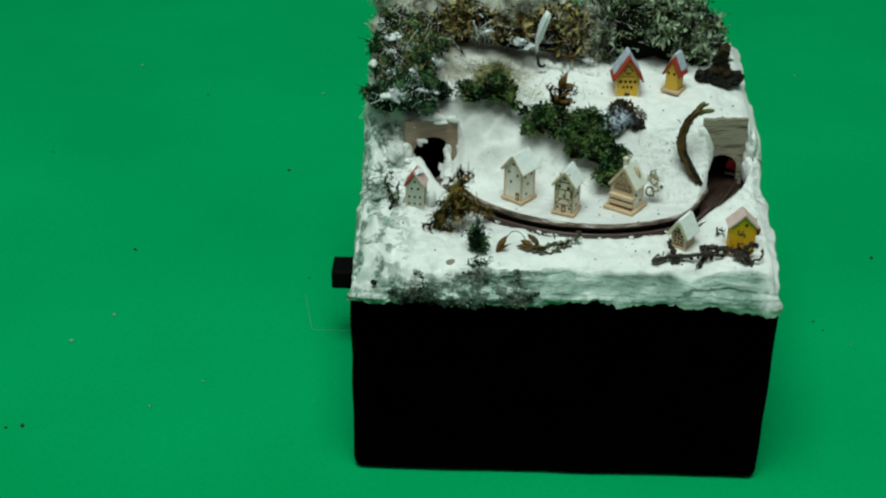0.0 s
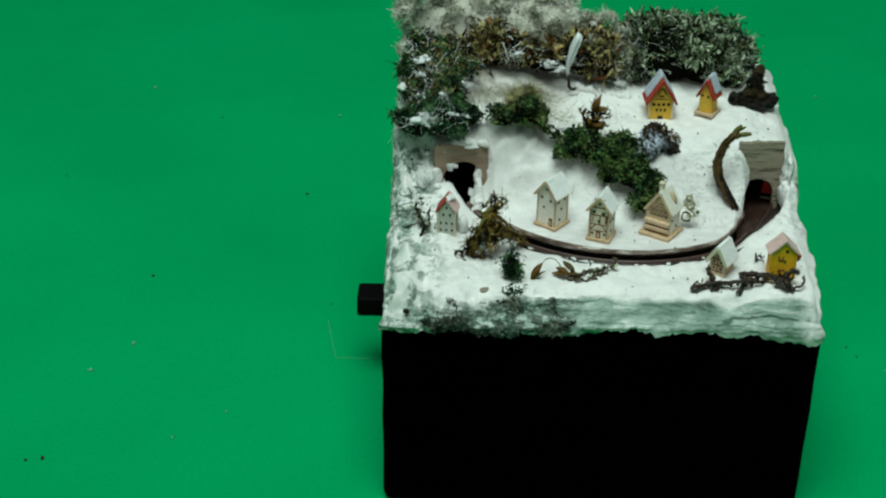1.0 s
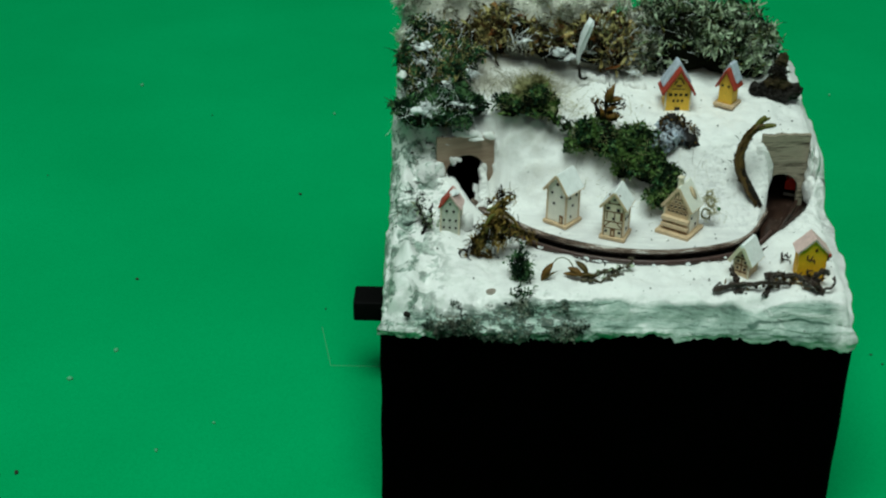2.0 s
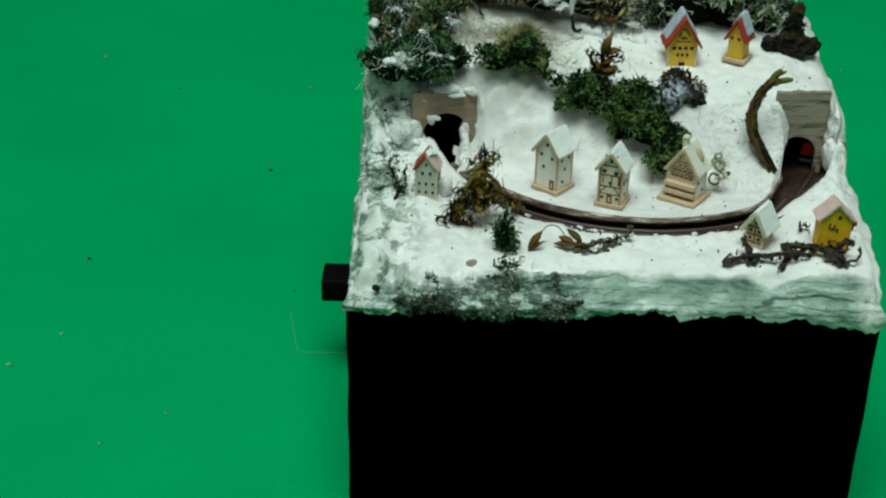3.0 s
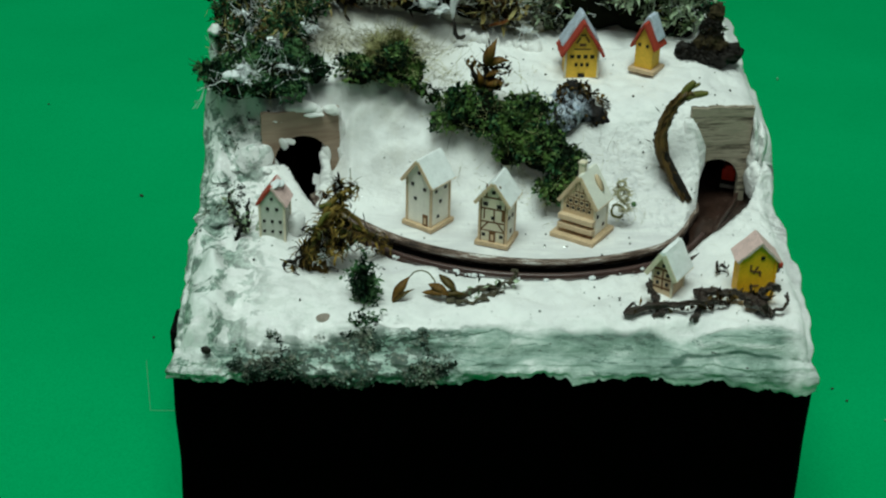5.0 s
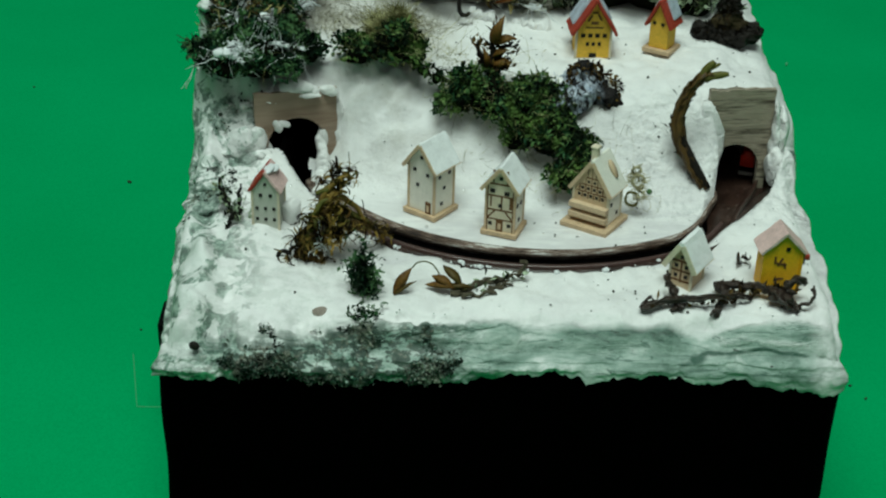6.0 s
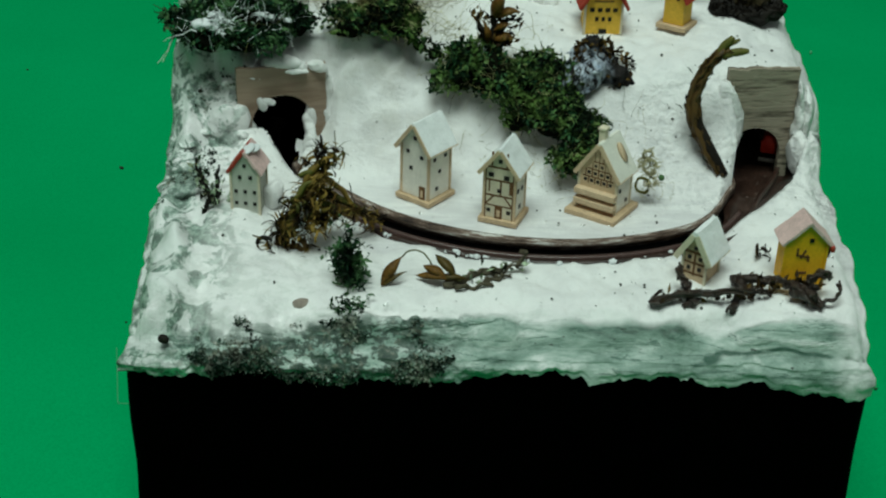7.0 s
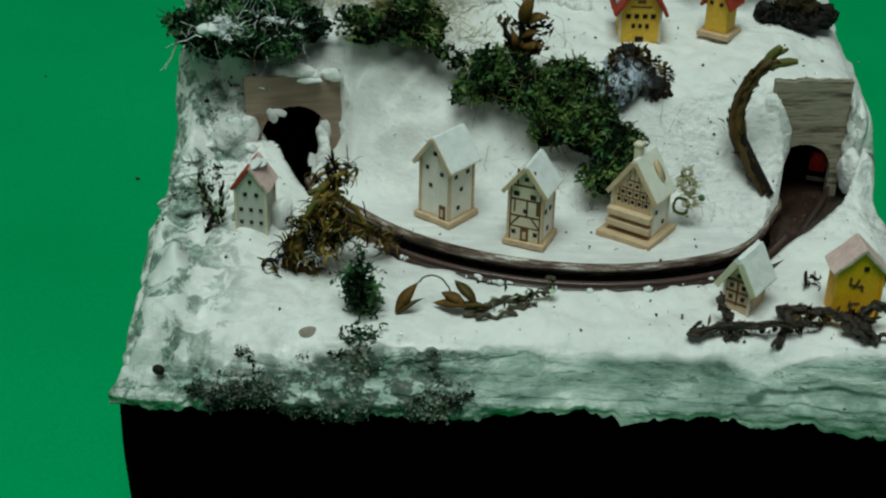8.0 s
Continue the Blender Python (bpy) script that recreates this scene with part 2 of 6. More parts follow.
def mat_brown_track():
    m = Mat("worn_brown_track", 0.34, 0, 0.4)
    a = m.noise(2.2, 6, 0.7)
    b = m.noise(12, 4, 0.6)
    c = m.ramp(a, [(0.3, (0.014, 0.007, 0.005)), (0.55, (0.036, 0.018, 0.013)), (0.75, (0.085, 0.05, 0.04))])
    m.colour(m.mix(m.ramp(b, [(0.62, 0.0), (0.72, 0.5)]), c, (0.25, 0.18, 0.16))).bump(b, 0.4, 0.0003)
    return m.m


def mat_disc_edge():
    m = Mat("worn_plate_edge", 0.7, 0, 0.3)
    a = m.noise(2.6, 8, 0.8, (0.6, 0.6, 7.0))
    m.colour(m.ramp(a, [(0.38, (0.016, 0.010, 0.008)), (0.47, (0.11, 0.070, 0.052)), (0.54, (0.26, 0.19, 0.155)), (0.61, (0.70, 0.68, 0.65))]))
    m.bump(a, 0.5, 0.0004)
    return m.m


M_TABLE, M_SNOW, M_BLACK, M_TRACK, M_EDGE = mat_green_table(), mat_snow(), mat_black(), mat_brown_track(), mat_disc_edge()
M_PLY = mat_wood("grey_plywood", (0.06, 0.045, 0.03), (0.40, 0.34, 0.26), 1.3)
M_CARD = mat_wood("taupe_card", (0.27, 0.18, 0.125), (0.40, 0.29, 0.215), 0.6)
M_RAIL = plain("glossy_brown_rail", (0.085, 0.045, 0.040), 0.28, 0.5, 9, spec=0.6)
M_PLATE = plain("raw_card_edge", (0.60, 0.43, 0.27), 0.75, 0.3, 5)
M_WHITE = plain("white_house_paint", (0.88, 0.84, 0.74), 0.6, 0.16, 4)
M_ROOFW = plain("white_roof_paint", (0.86, 0.88, 0.88), 0.55, 0.16, 7, bump=0.5)
M_CREAM = plain("cream_paint", (0.72, 0.64, 0.48), 0.6, 0.2, 5)
M_TAN = plain("tan_card", (0.66, 0.49, 0.32), 0.7, 0.25, 7)
M_TIMBER = plain("burnt_timber_line", (0.17, 0.080, 0.030), 0.7, 0.4, 8)
M_WIN = plain("dark_window", (0.012, 0.010, 0.009), 0.4, 0.3, 8)
M_YEL = plain("yellow_paint", (0.92, 0.46, 0.016), 0.55, 0.22, 4)
M_YEL2 = plain("dull_yellow_paint", (0.82, 0.49, 0.06), 0.6, 0.25, 4)
M_RED = plain("red_paint", (0.40, 0.050, 0.028), 0.6, 0.5, 6)
M_ROSE = plain("rose_paint", (0.58, 0.20, 0.17), 0.6, 0.45, 6)
M_PINK = plain("pale_pink_paint", (0.72, 0.50, 0.47), 0.6, 0.3, 4)
M_PALE = plain("pale_grey_paint", (0.56, 0.57, 0.50), 0.6, 0.15, 5)
M_BARK = plain("dark_bark", (0.014, 0.011, 0.008), 0.5, 0.8, 7, bump=0.9, spec=0.2)
M_TWIG = plain("brown_stem", (0.10, 0.058, 0.014), 0.6, 0.75, 5, bump=0.9)
M_DARKTWIG = plain("wet_dark_twig", (0.034, 0.019, 0.012), 0.30, 0.95, 9, bump=1.0, spec=0.55)
M_LEAFG = plain("golden_stem", (0.24, 0.15, 0.03), 0.5, 0.6, 6, bump=0.6)
M_STEMTIP = plain("olive_stem_tip", (0.12, 0.115, 0.024), 0.6, 0.5, 6)
M_STONE = plain("dark_stone", (0.018, 0.017, 0.018), 0.7, 0.7, 5, bump=0.9, spec=0.05)
M_FROST = plain("white_flock", (0.80, 0.83, 0.84), 0.6, 0.15, 8, bump=0.6)
M_FROSTBLUE = plain("bluish_white_paint", (0.52, 0.58, 0.68), 0.55, 0.45, 6, bump=0.6)
M_LOCO = plain("red_enamel", (0.62, 0.030, 0.015), 0.35, 0.3, 5)
M_LOCOG = plain("green_enamel", (0.015, 0.13, 0.055), 0.4, 0.3, 5)
M_STEEL = plain("dull_metal", (0.35, 0.33, 0.30), 0.4, 0.3, 6, 0.8)
# black plastic of the switch, also used to paint in shade
M_KNOB_SHADE = plain("black_plastic_shade", (0.003, 0.003, 0.003), 0.6, 0.3, 4, spec=0.05)
M_CRUMB = plain("dark_crumb", (0.03, 0.03, 0.02), 0.8, 0.4, 6)
M_FLECK = plain("pale_fleck", (0.10, 0.42, 0.22), 0.6, 0.2, 6)
M_PEBBLE = plain("grey_brown_pebble", (0.30, 0.25, 0.21), 0.7, 0.4, 5)
MOSS_GREEN = mat_moss("green_moss", [(0.002, 0.008, 0.003), (0.006, 0.028, 0.011), (0.018, 0.066, 0.024), (0.085, 0.150, 0.036), (0.030, 0.105, 0.048), (0.17, 0.25, 0.085)])
MOSS_DARK = mat_moss("dark_green_moss", [(0.004, 0.017, 0.008), (0.013, 0.058, 0.027), (0.030, 0.095, 0.036), (0.075, 0.155, 0.062)])
MOSS_BROWN = mat_moss("brown_moss", [(0.013, 0.009, 0.005), (0.078, 0.039, 0.013), (0.169, 0.127, 0.034), (0.468, 0.403, 0.169), (0.065, 0.081, 0.031), (0.208, 0.072, 0.021)])
MOSS_GREY = mat_moss("grey_lichen", [(0.24, 0.24, 0.16), (0.52, 0.52, 0.42), (0.70, 0.70, 0.61), (0.84, 0.85, 0.78), (0.64, 0.64, 0.53), (0.36, 0.34, 0.19)])
MOSS_SAGE = mat_moss("sage_lichen", [(0.005, 0.011, 0.005), (0.026, 0.050, 0.017), (0.090, 0.138, 0.054), (0.432, 0.528, 0.372), (0.090, 0.090, 0.026)])
MOSS_STRAW = mat_moss("straw_lichen", [(0.17, 0.16, 0.05), (0.33, 0.31, 0.12), (0.50, 0.48, 0.26)])
LEAF_DARK = mat_moss("dark_dry_leaf", [(0.008, 0.005, 0.003), (0.026, 0.016, 0.007), (0.060, 0.036, 0.012), (0.14, 0.085, 0.02)], 0.5)
LEAF_BROWN = mat_moss("dry_leaf", [(0.007, 0.004, 0.002), (0.022, 0.012, 0.004), (0.095, 0.048, 0.010), (0.25, 0.165, 0.038), (0.07, 0.07, 0.016)], 0.5)


# ---- mesh helpers: sizes below are in centimetres ----
def finish(bm_or_data, name, mat, parent=None, label="", smooth=True, at=None):
    me = bpy.data.meshes.new(name)
    if isinstance(bm_or_data, tuple):
        v, f = bm_or_data
        me.from_pydata((np.asarray(v, float) * CM).tolist(), [], f if isinstance(f, list) else f.tolist())
    else:
        bmesh.ops.scale(bm_or_data, vec=(CM, CM, CM), verts=bm_or_data.verts)
        bm_or_data.to_mesh(me)
        bm_or_data.free()
    me.materials.append(mat)
    me.polygons.foreach_set("use_smooth", [smooth] * len(me.polygons))
    ob = new(name, me)
    if parent is not None:
        ob.parent = parent
    if at is not None:
        ob.matrix_basis = at
    if label:
        ob["label"] = label
    return ob


def part(name, data, mat, parent, label="", smooth=True):
    return finish(data, name, mat, parent, label, smooth)


def thing(name, x, y, z, rz=0.0, label="", category="", group="", kind=""):
    ob = new(name)
    ob.empty_display_size = 0.002
    ob.matrix_basis = pose(x * CM, y * CM, z * CM, 0, 0, rz)
    return tagged(ob, label, category, group, kind)


def box(bm, c, s, bevel=0.0, rot=None):
    r = bmesh.ops.create_cube(bm, size=1.0)
    m = Matrix.Translation(c) @ (rot or Matrix.Identity(4)) @ Matrix.Diagonal((*s, 1))
    bmesh.ops.transform(bm, matrix=m, verts=r["verts"])
    if bevel:
        vs = set(r["verts"])
        es = [e for e in bm.edges if e.verts[0] in vs and e.verts[1] in vs]
        bmesh.ops.bevel(bm, geom=es, offset=bevel, segments=2, profile=0.5, affect="EDGES")
    return bm


def boxes(items, bevel=0.0):
    bm = bmesh.new()
    for c, s in items:
        box(bm, c, s, bevel)
    return bm


def jitter(bm, amp, scale, seed):
    for v in bm.verts:
        p = v.co * scale + Vector((seed, seed * 0.7, -seed))
        v.co += Vector(noise.noise_vector(p)) * amp
    return bm


def tube(points, radii, sides=7):
    """A rounded stem through the points, as vertices and faces."""
    p = np.asarray(points, float)
    n = len(p)
    r = np.interp(np.linspace(0, 1, n), np.linspace(0, 1, len(radii)), radii)
    d = np.gradient(p, axis=0)
    d /= np.linalg.norm(d, axis=1, keepdims=True) + 1e-9
    up = np.array([0.31, 0.17, 0.93])
    a = np.cross(d, up)
    a /= np.linalg.norm(a, axis=1, keepdims=True) + 1e-9
    b = np.cross(d, a)
    ang = np.linspace(0, 2 * np.pi, sides, endpoint=False)
    v = (p[:, None] + r[:, None, None] * (np.cos(ang)[None, :, None] * a[:, None] + np.sin(ang)[None, :, None] * b[:, None])).reshape(-1, 3)
    f = [(i * sides + k, i * sides + (k + 1) % sides, (i + 1) * sides + (k + 1) % sides, (i + 1) * sides + k) for i in range(n - 1) for k in range(sides)]
    f += [tuple(range(sides))[::-1], tuple((n - 1) * sides + k for k in range(sides))]
    return v, f


def merge(datas):
    vs, fs, o = [], [], 0
    for v, f in datas:
        vs.append(np.asarray(v, float))
        fs += [tuple(i + o for i in q) for q in (f if isinstance(f, list) else f.tolist())]
        o += len(v)
    return np.concatenate(vs), fs


def bent(a, b, sag=0.0, wob=0.05, n=10, seed=0):
    """A wandering line from a to b."""
    g = np.random.default_rng(seed)
    t = np.linspace(0, 1, n)[:, None]
    a, b = np.asarray(a, float), np.asarray(b, float)
    w = np.cumsum(g.normal(0, wob, (n, 3)), axis=0) * 0.5
    w -= t * w[-1] + (1 - t) * w[0]
    return a + (b - a) * t + w + np.array([0, 0, 1.0]) * sag * 4 * t * (1 - t)


def unit(a):
    return a / (np.linalg.norm(a, axis=-1, keepdims=True) + 1e-9)


def blades(base, way, length, width, g, curl=0.5):
    """Small bent leaves: five vertices and a folded midrib each."""
    n = len(base)
    side = unit(np.cross(way, g.normal(size=(n, 3))))
    up = unit(np.cross(side, way))
    L, W = length[:, None], width[:, None]
    bend = (g.uniform(-1, 1, (n, 1)) * curl)
    mid = base + way * L * 0.5 + up * L * 0.18 * bend
    tip = base + way * L * 0.93 + up * L * bend * 0.75
    v = np.stack([base, mid - side * W * 0.5 + up * W * 0.2, mid + up * -0.12 * W, mid + side * W * 0.5 + up * W * 0.2, tip], 1).reshape(-1, 3)
    k = np.arange(n)[:, None] * 5
    f = np.concatenate([k + [0, 2, 1], k + [0, 3, 2], k + [1, 2, 4], k + [2, 3, 4]])
    return v, f


def strands(base, way, length, rad, g, curl=0.8, seg=4):
    """Thin curling threads with three sides."""
    n = len(base)
    pts, d = [base], way.copy()
    drift = g.normal(size=(n, 3)) * curl
    for i in range(seg):
        d = unit(d + drift * 0.5 + g.normal(size=(n, 3)) * curl * 0.35)
        pts.append(pts[-1] + d * (length / seg)[:, None])
    p = np.stack(pts, 1)
    s1 = unit(np.cross(way, g.normal(size=(n, 3))))
    s2 = unit(np.cross(way, s1))
    taper = np.linspace(1, 0.35, seg + 1)[None, :, None, None]
    ang = np.array([0, 2.09, 4.19])
    ring = (np.cos(ang)[None, :, None] * s1[:, None] + np.sin(ang)[None, :, None] * s2[:, None]) * rad[:, None, None]
    v = (p[:, :, None] + ring[:, None] * taper).reshape(-1, 3)
    k = np.arange(n)[:, None] * 3 * (seg + 1)
    f = []
    for i in range(seg):
        for j in range(3):
            a, b = i * 3 + j, i * 3 + (j + 1) % 3
            f.append(k + [a, b, b + 3, a + 3])
    return v, np.concatenate(f)


def fronds(base, way, length, width, g, curl=1.0, seg=5):
    """Curling ribbons with a channelled midline, as on shaggy moss."""
    n = len(base)
    pts, d = [base], way.copy()
    hinge = unit(np.cross(way, g.normal(size=(n, 3))))
    bend = g.uniform(0.2, 1.0, (n, 1)) * curl * 0.42
    for i in range(seg):
        d = unit(d * np.cos(bend) + np.cross(hinge, d) * np.sin(bend) + g.normal(size=(n, 3)) * 0.14)
        pts.append(pts[-1] + d * (length / seg)[:, None])
    p = np.stack(pts, 1)
    side = unit(np.cross(way, g.normal(size=(n, 3))))
    up = unit(np.cross(side, way))
    prof = np.interp(np.linspace(0, 1, seg + 1), [0, 0.3, 0.75, 1], [0.5, 1.0, 0.95, 0.5])[None, :, None]
    W = width[:, None, None] * prof * 0.5
    v = np.stack([p - side[:, None] * W + up[:, None] * W * 0.5, p, p + side[:, None] * W + up[:, None] * W * 0.5], 2).reshape(-1, 3)
    k = np.arange(n)[:, None] * 3 * (seg + 1)
    f = [k + [3 * i + j, 3 * i + j + 1, 3 * i + j + 4, 3 * i + j + 3] for i in range(seg) for j in range(2)]
    return v, np.concatenate(f)


def on_lobes(lobes, n, g, low=-0.35, spread=0.18):
    """Points scattered over the upper skins of several ellipsoids, with their outward ways."""
    lob = np.asarray(lobes, float)
    area = lob[:, 3] * lob[:, 4] + lob[:, 4] * lob[:, 5] + lob[:, 3] * lob[:, 5]
    pick = g.choice(len(lob), n, p=area / area.sum())
    d = unit(g.normal(size=(n, 3)))
    d[:, 2] = np.where(d[:, 2] < low, -d[:, 2], d[:, 2])
    c, r = lob[pick, :3], lob[pick, 3:6]
    lump = np.array([noise.noise(Vector(q) * 2.2) for q in (c + d * r)])
    k = 0.94 + 0.22 * lump + g.uniform(-spread, spread * 0.5, n)
    return c + d * r * k[:, None], unit(d / r)


def lobe_core(lobes, shrink=0.8, amp=0.12, seed=1, sub=3):
    bm = bmesh.new()
    for x, y, z, a, b, c in lobes:
        r = bmesh.ops.create_icosphere(bm, subdivisions=sub, radius=1.0)
        bmesh.ops.transform(bm, matrix=Matrix.Translation((x, y, z)) @ Matrix.Diagonal((a * shrink, b * shrink, c * shrink, 1)), verts=r["verts"])
    return jitter(bm, amp, 2.6, seed)


def sublobes(lobes, k, size, g, low=-0.3):
    """Small cushions scattered over larger ones, so that a clump is lumpy with gaps."""
    out = []
    for q in lobes:
        n = max(5, int(k * (q[3] + q[4] + q[5])))
        d = unit(g.normal(size=(n, 3)))
        d[:, 2] = np.where(d[:, 2] < low, -d[:, 2], d[:, 2])
        for w in d:
            s = size * g.uniform(0.5, 1.9) * min(1.0, (q[3] + q[4] + q[5]) / 1.0)
            r = g.uniform(0.72, 1.12)
            out.append((q[0] + w[0] * q[3] * r, q[1] + w[1] * q[4] * r, q[2] + w[2] * q[5] * r, s, s, s * 0.85))
    return out


def moss(name, lobes, label, leaf_mat, core_mat, n, leaf=(0.10, 0.045), thread=0, thread_mat=None, thread_len=0.5, thread_rad=0.012,
         frost=0, frost_len=0.22, seed=3, curl=0.7, low=-0.35, frost_rad=0.018, top=0.55, lump=0.14, dense=9, shrink=0.78, category="moss", blob=0.0, hair=0, hair_len=0.4, hair_rad=0.024, frond=0, frond_size=(0.22, 0.055), fuzz=0):
    """A clump of dried moss: a matted heart, many leaves, threads and white flock."""
    g = np.random.default_rng(seed)
    lob = np.asarray(lobes, float)
    o = np.array([lob[:, 0].mean(), lob[:, 1].mean(), (lob[:, 2] - lob[:, 5]).min()])
    loc = [(*(q[:3] - o), *q[3:6]) for q in lob]
    small = sublobes(loc, dense, lump, g, low)
    t = thing(name, *o, 0, label, category)
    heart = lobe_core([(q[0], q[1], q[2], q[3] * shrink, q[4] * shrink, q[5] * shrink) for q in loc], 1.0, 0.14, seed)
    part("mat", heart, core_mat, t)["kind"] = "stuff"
    p, w = (np.concatenate(q) for q in zip(on_lobes(loc, n // 4, g, low, 0.12), on_lobes(small, n - n // 4, g, low, 0.25)))
    way = unit(w * 0.45 + g.normal(size=(n, 3)) * 0.85)
    part("leaf_mass", blades(p, way, g.uniform(0.5, 1.4, n) * leaf[0], g.uniform(0.6, 1.4, n) * leaf[1], g, curl), leaf_mat, t, smooth=False)["kind"] = "stuff"
    if thread:
        p, w = on_lobes(small, thread, g, low)
        way = unit(w * 0.4 + g.normal(size=(thread, 3)) * 0.8)
        part("thread_mass", strands(p, way, g.uniform(0.3, 1.2, thread) * thread_len, np.full(thread, thread_rad) * g.uniform(0.7, 1.3, thread), g, 1.3, 5), thread_mat or leaf_mat, t)["kind"] = "stuff"
    if frond:
        p, w = on_lobes(small, frond, g, low, 0.3)
        way = unit(w * 0.35 + g.normal(size=(frond, 3)) * 0.8)
        part("frond_mass", fronds(p - w * 0.03, way, g.uniform(0.45, 1.4, frond) * frond_size[0], g.uniform(0.5, 1.4, frond) * frond_size[1], g, 2.0), leaf_mat, t, smooth=False)["kind"] = "stuff"
    if fuzz:
        p, w = on_lobes(loc, fuzz, g, -0.6, 0.1)
        way = unit(w * [1, 1, 0.2] + g.normal(size=(fuzz, 3)) * [0.7, 0.7, 0.35])
        part("fibre_mass", strands(p, way, g.uniform(0.3, 1.3, fuzz) * 0.42, g.uniform(0.003, 0.006, fuzz), g, 1.2, 7), MOSS_STRAW, t, "fine straw coloured fibres")["kind"] = "stuff"
    if hair:
        p, w = on_lobes(loc, hair, g, -0.1, 0.1)
        way = unit(w * 0.3 + g.normal(size=(hair, 3)) * [1, 0.5, 1])
        part("strand_mass", strands(p + w * 0.07, way, g.uniform(0.3, 1.2, hair) * hair_len, hair_rad * 0.6 * g.uniform(0.5, 1.4, hair), g, 1.1, 8), M_FROST, t, "frosted white strands")["kind"] = "stuff"
    if frost:
        spots, _ = on_lobes(loc, max(3, frost // 22), g, 0.15, 0.05)
        few = frost // 3
        frost *= 5
        c = spots[g.integers(0, len(spots), frost)]
        p = c + g.normal(0, 0.06, (frost, 3)) * [1.7, 1.0, 0.7] + [0, -0.06, 0.09]
        way = unit(g.normal(size=(frost, 3)) * [1, 0.8, 0.5])
        part("flock", strands(p, way, np.where(np.arange(frost) < few, 1.0, 0.4) * g.uniform(0.3, 1.2, frost) * frost_len, np.where(np.arange(frost) < few, 0.6, 0.8) * frost_rad * g.uniform(0.4, 1.3, frost), g, 1.3, 6), M_FROST, t, "white flocked strands")["kind"] = "stuff"
        if blob:
            lumps = [(*(q + [0, -0.05, 0.06] + g.normal(0, 0.06, 3)), *(blob * g.uniform(0.4, 1.3, 3) * [1.3, 0.8, 0.6])) for q in spots for _ in range(3)]
            part("flock_lump", jitter(lobe_core(lumps, 1.0, 0.05, seed, 3), 0.05, 9, seed), M_FROST, t, "white clotted flock")["kind"] = "stuff"
    return t


# ---- ground ----
GROUND = -0.33
bm = bmesh.new()
bmesh.ops.create_grid(bm, x_segments=30, y_segments=30, size=75)
for v in bm.verts:
    v.co.y += 15
    v.co.z = GROUND
tagged(finish(bm, "ground", M_TABLE), "flat matt green card covering the table top", "table", kind="structure")


# ---- the black case ----
def rounded_box(x0, x1, y0, y1, z0, z1, r, seg=5):
    bm = bmesh.new()
    box(bm, ((x0 + x1) / 2, (y0 + y1) / 2, (z0 + z1) / 2), (x1 - x0, y1 - y0, z1 - z0))
    bmesh.ops.bevel(bm, geom=bm.edges[:], offset=r, segments=seg, profile=0.5, affect="EDGES")
    return bm


DEPTH = 9.2
case = thing("display_box", 0, DEPTH / 2, 0.0, 0, "matt black box case standing on green card", "box")
bm = rounded_box(-4.95, 4.95, -DEPTH / 2, DEPTH / 2, GROUND + 0.01, 4.90, 0.24)
bmesh.ops.subdivide_edges(bm, edges=[e for e in bm.edges if e.calc_length() > 2], cuts=14, use_grid_fill=True)
jitter(bm, 0.035, 0.9, 5)
top = [f for f in bm.faces if f.calc_center_median().z > 4.85]
bmesh.ops.delete(bm, geom=top, context="FACES")
part("shell", bm, M_BLACK, case)
bm = rounded_box(-5.95, -4.9, -DEPTH / 2 + 5.25, -DEPTH / 2 + 6.1, 1.62, 2.16, 0.05, 2)
part("switch", bm, M_KNOB_SHADE, case, "square black plastic switch block")


# ---- snow landscape ----
CX, CY = 0.75, 5.95


def sm(a, b, v):
    t = np.clip((v - a) / (b - a), 0, 1)
    return t * t * (3 - 2 * t)


def ring_radius(th):
    return 4.22 - 0.38 * sm(-62, -34, th)


def polar(x, y):
    return np.hypot(x - CX, y - CY), np.degrees(np.arctan2(y - CY, x - CX))


def slot_in(th):
    return 0.20 + 0.06 * sm(-55, -38, th) + 0.36 * sm(-37, -25, th) + -0.18 * sm(-138, -150, th)


def slot_out(th):
    return 0.17 + 0.33 * sm(-52, -33, th) + 0.20 * sm(-138, -150, th)


TH_L, TH_R = -157.0, -21.0


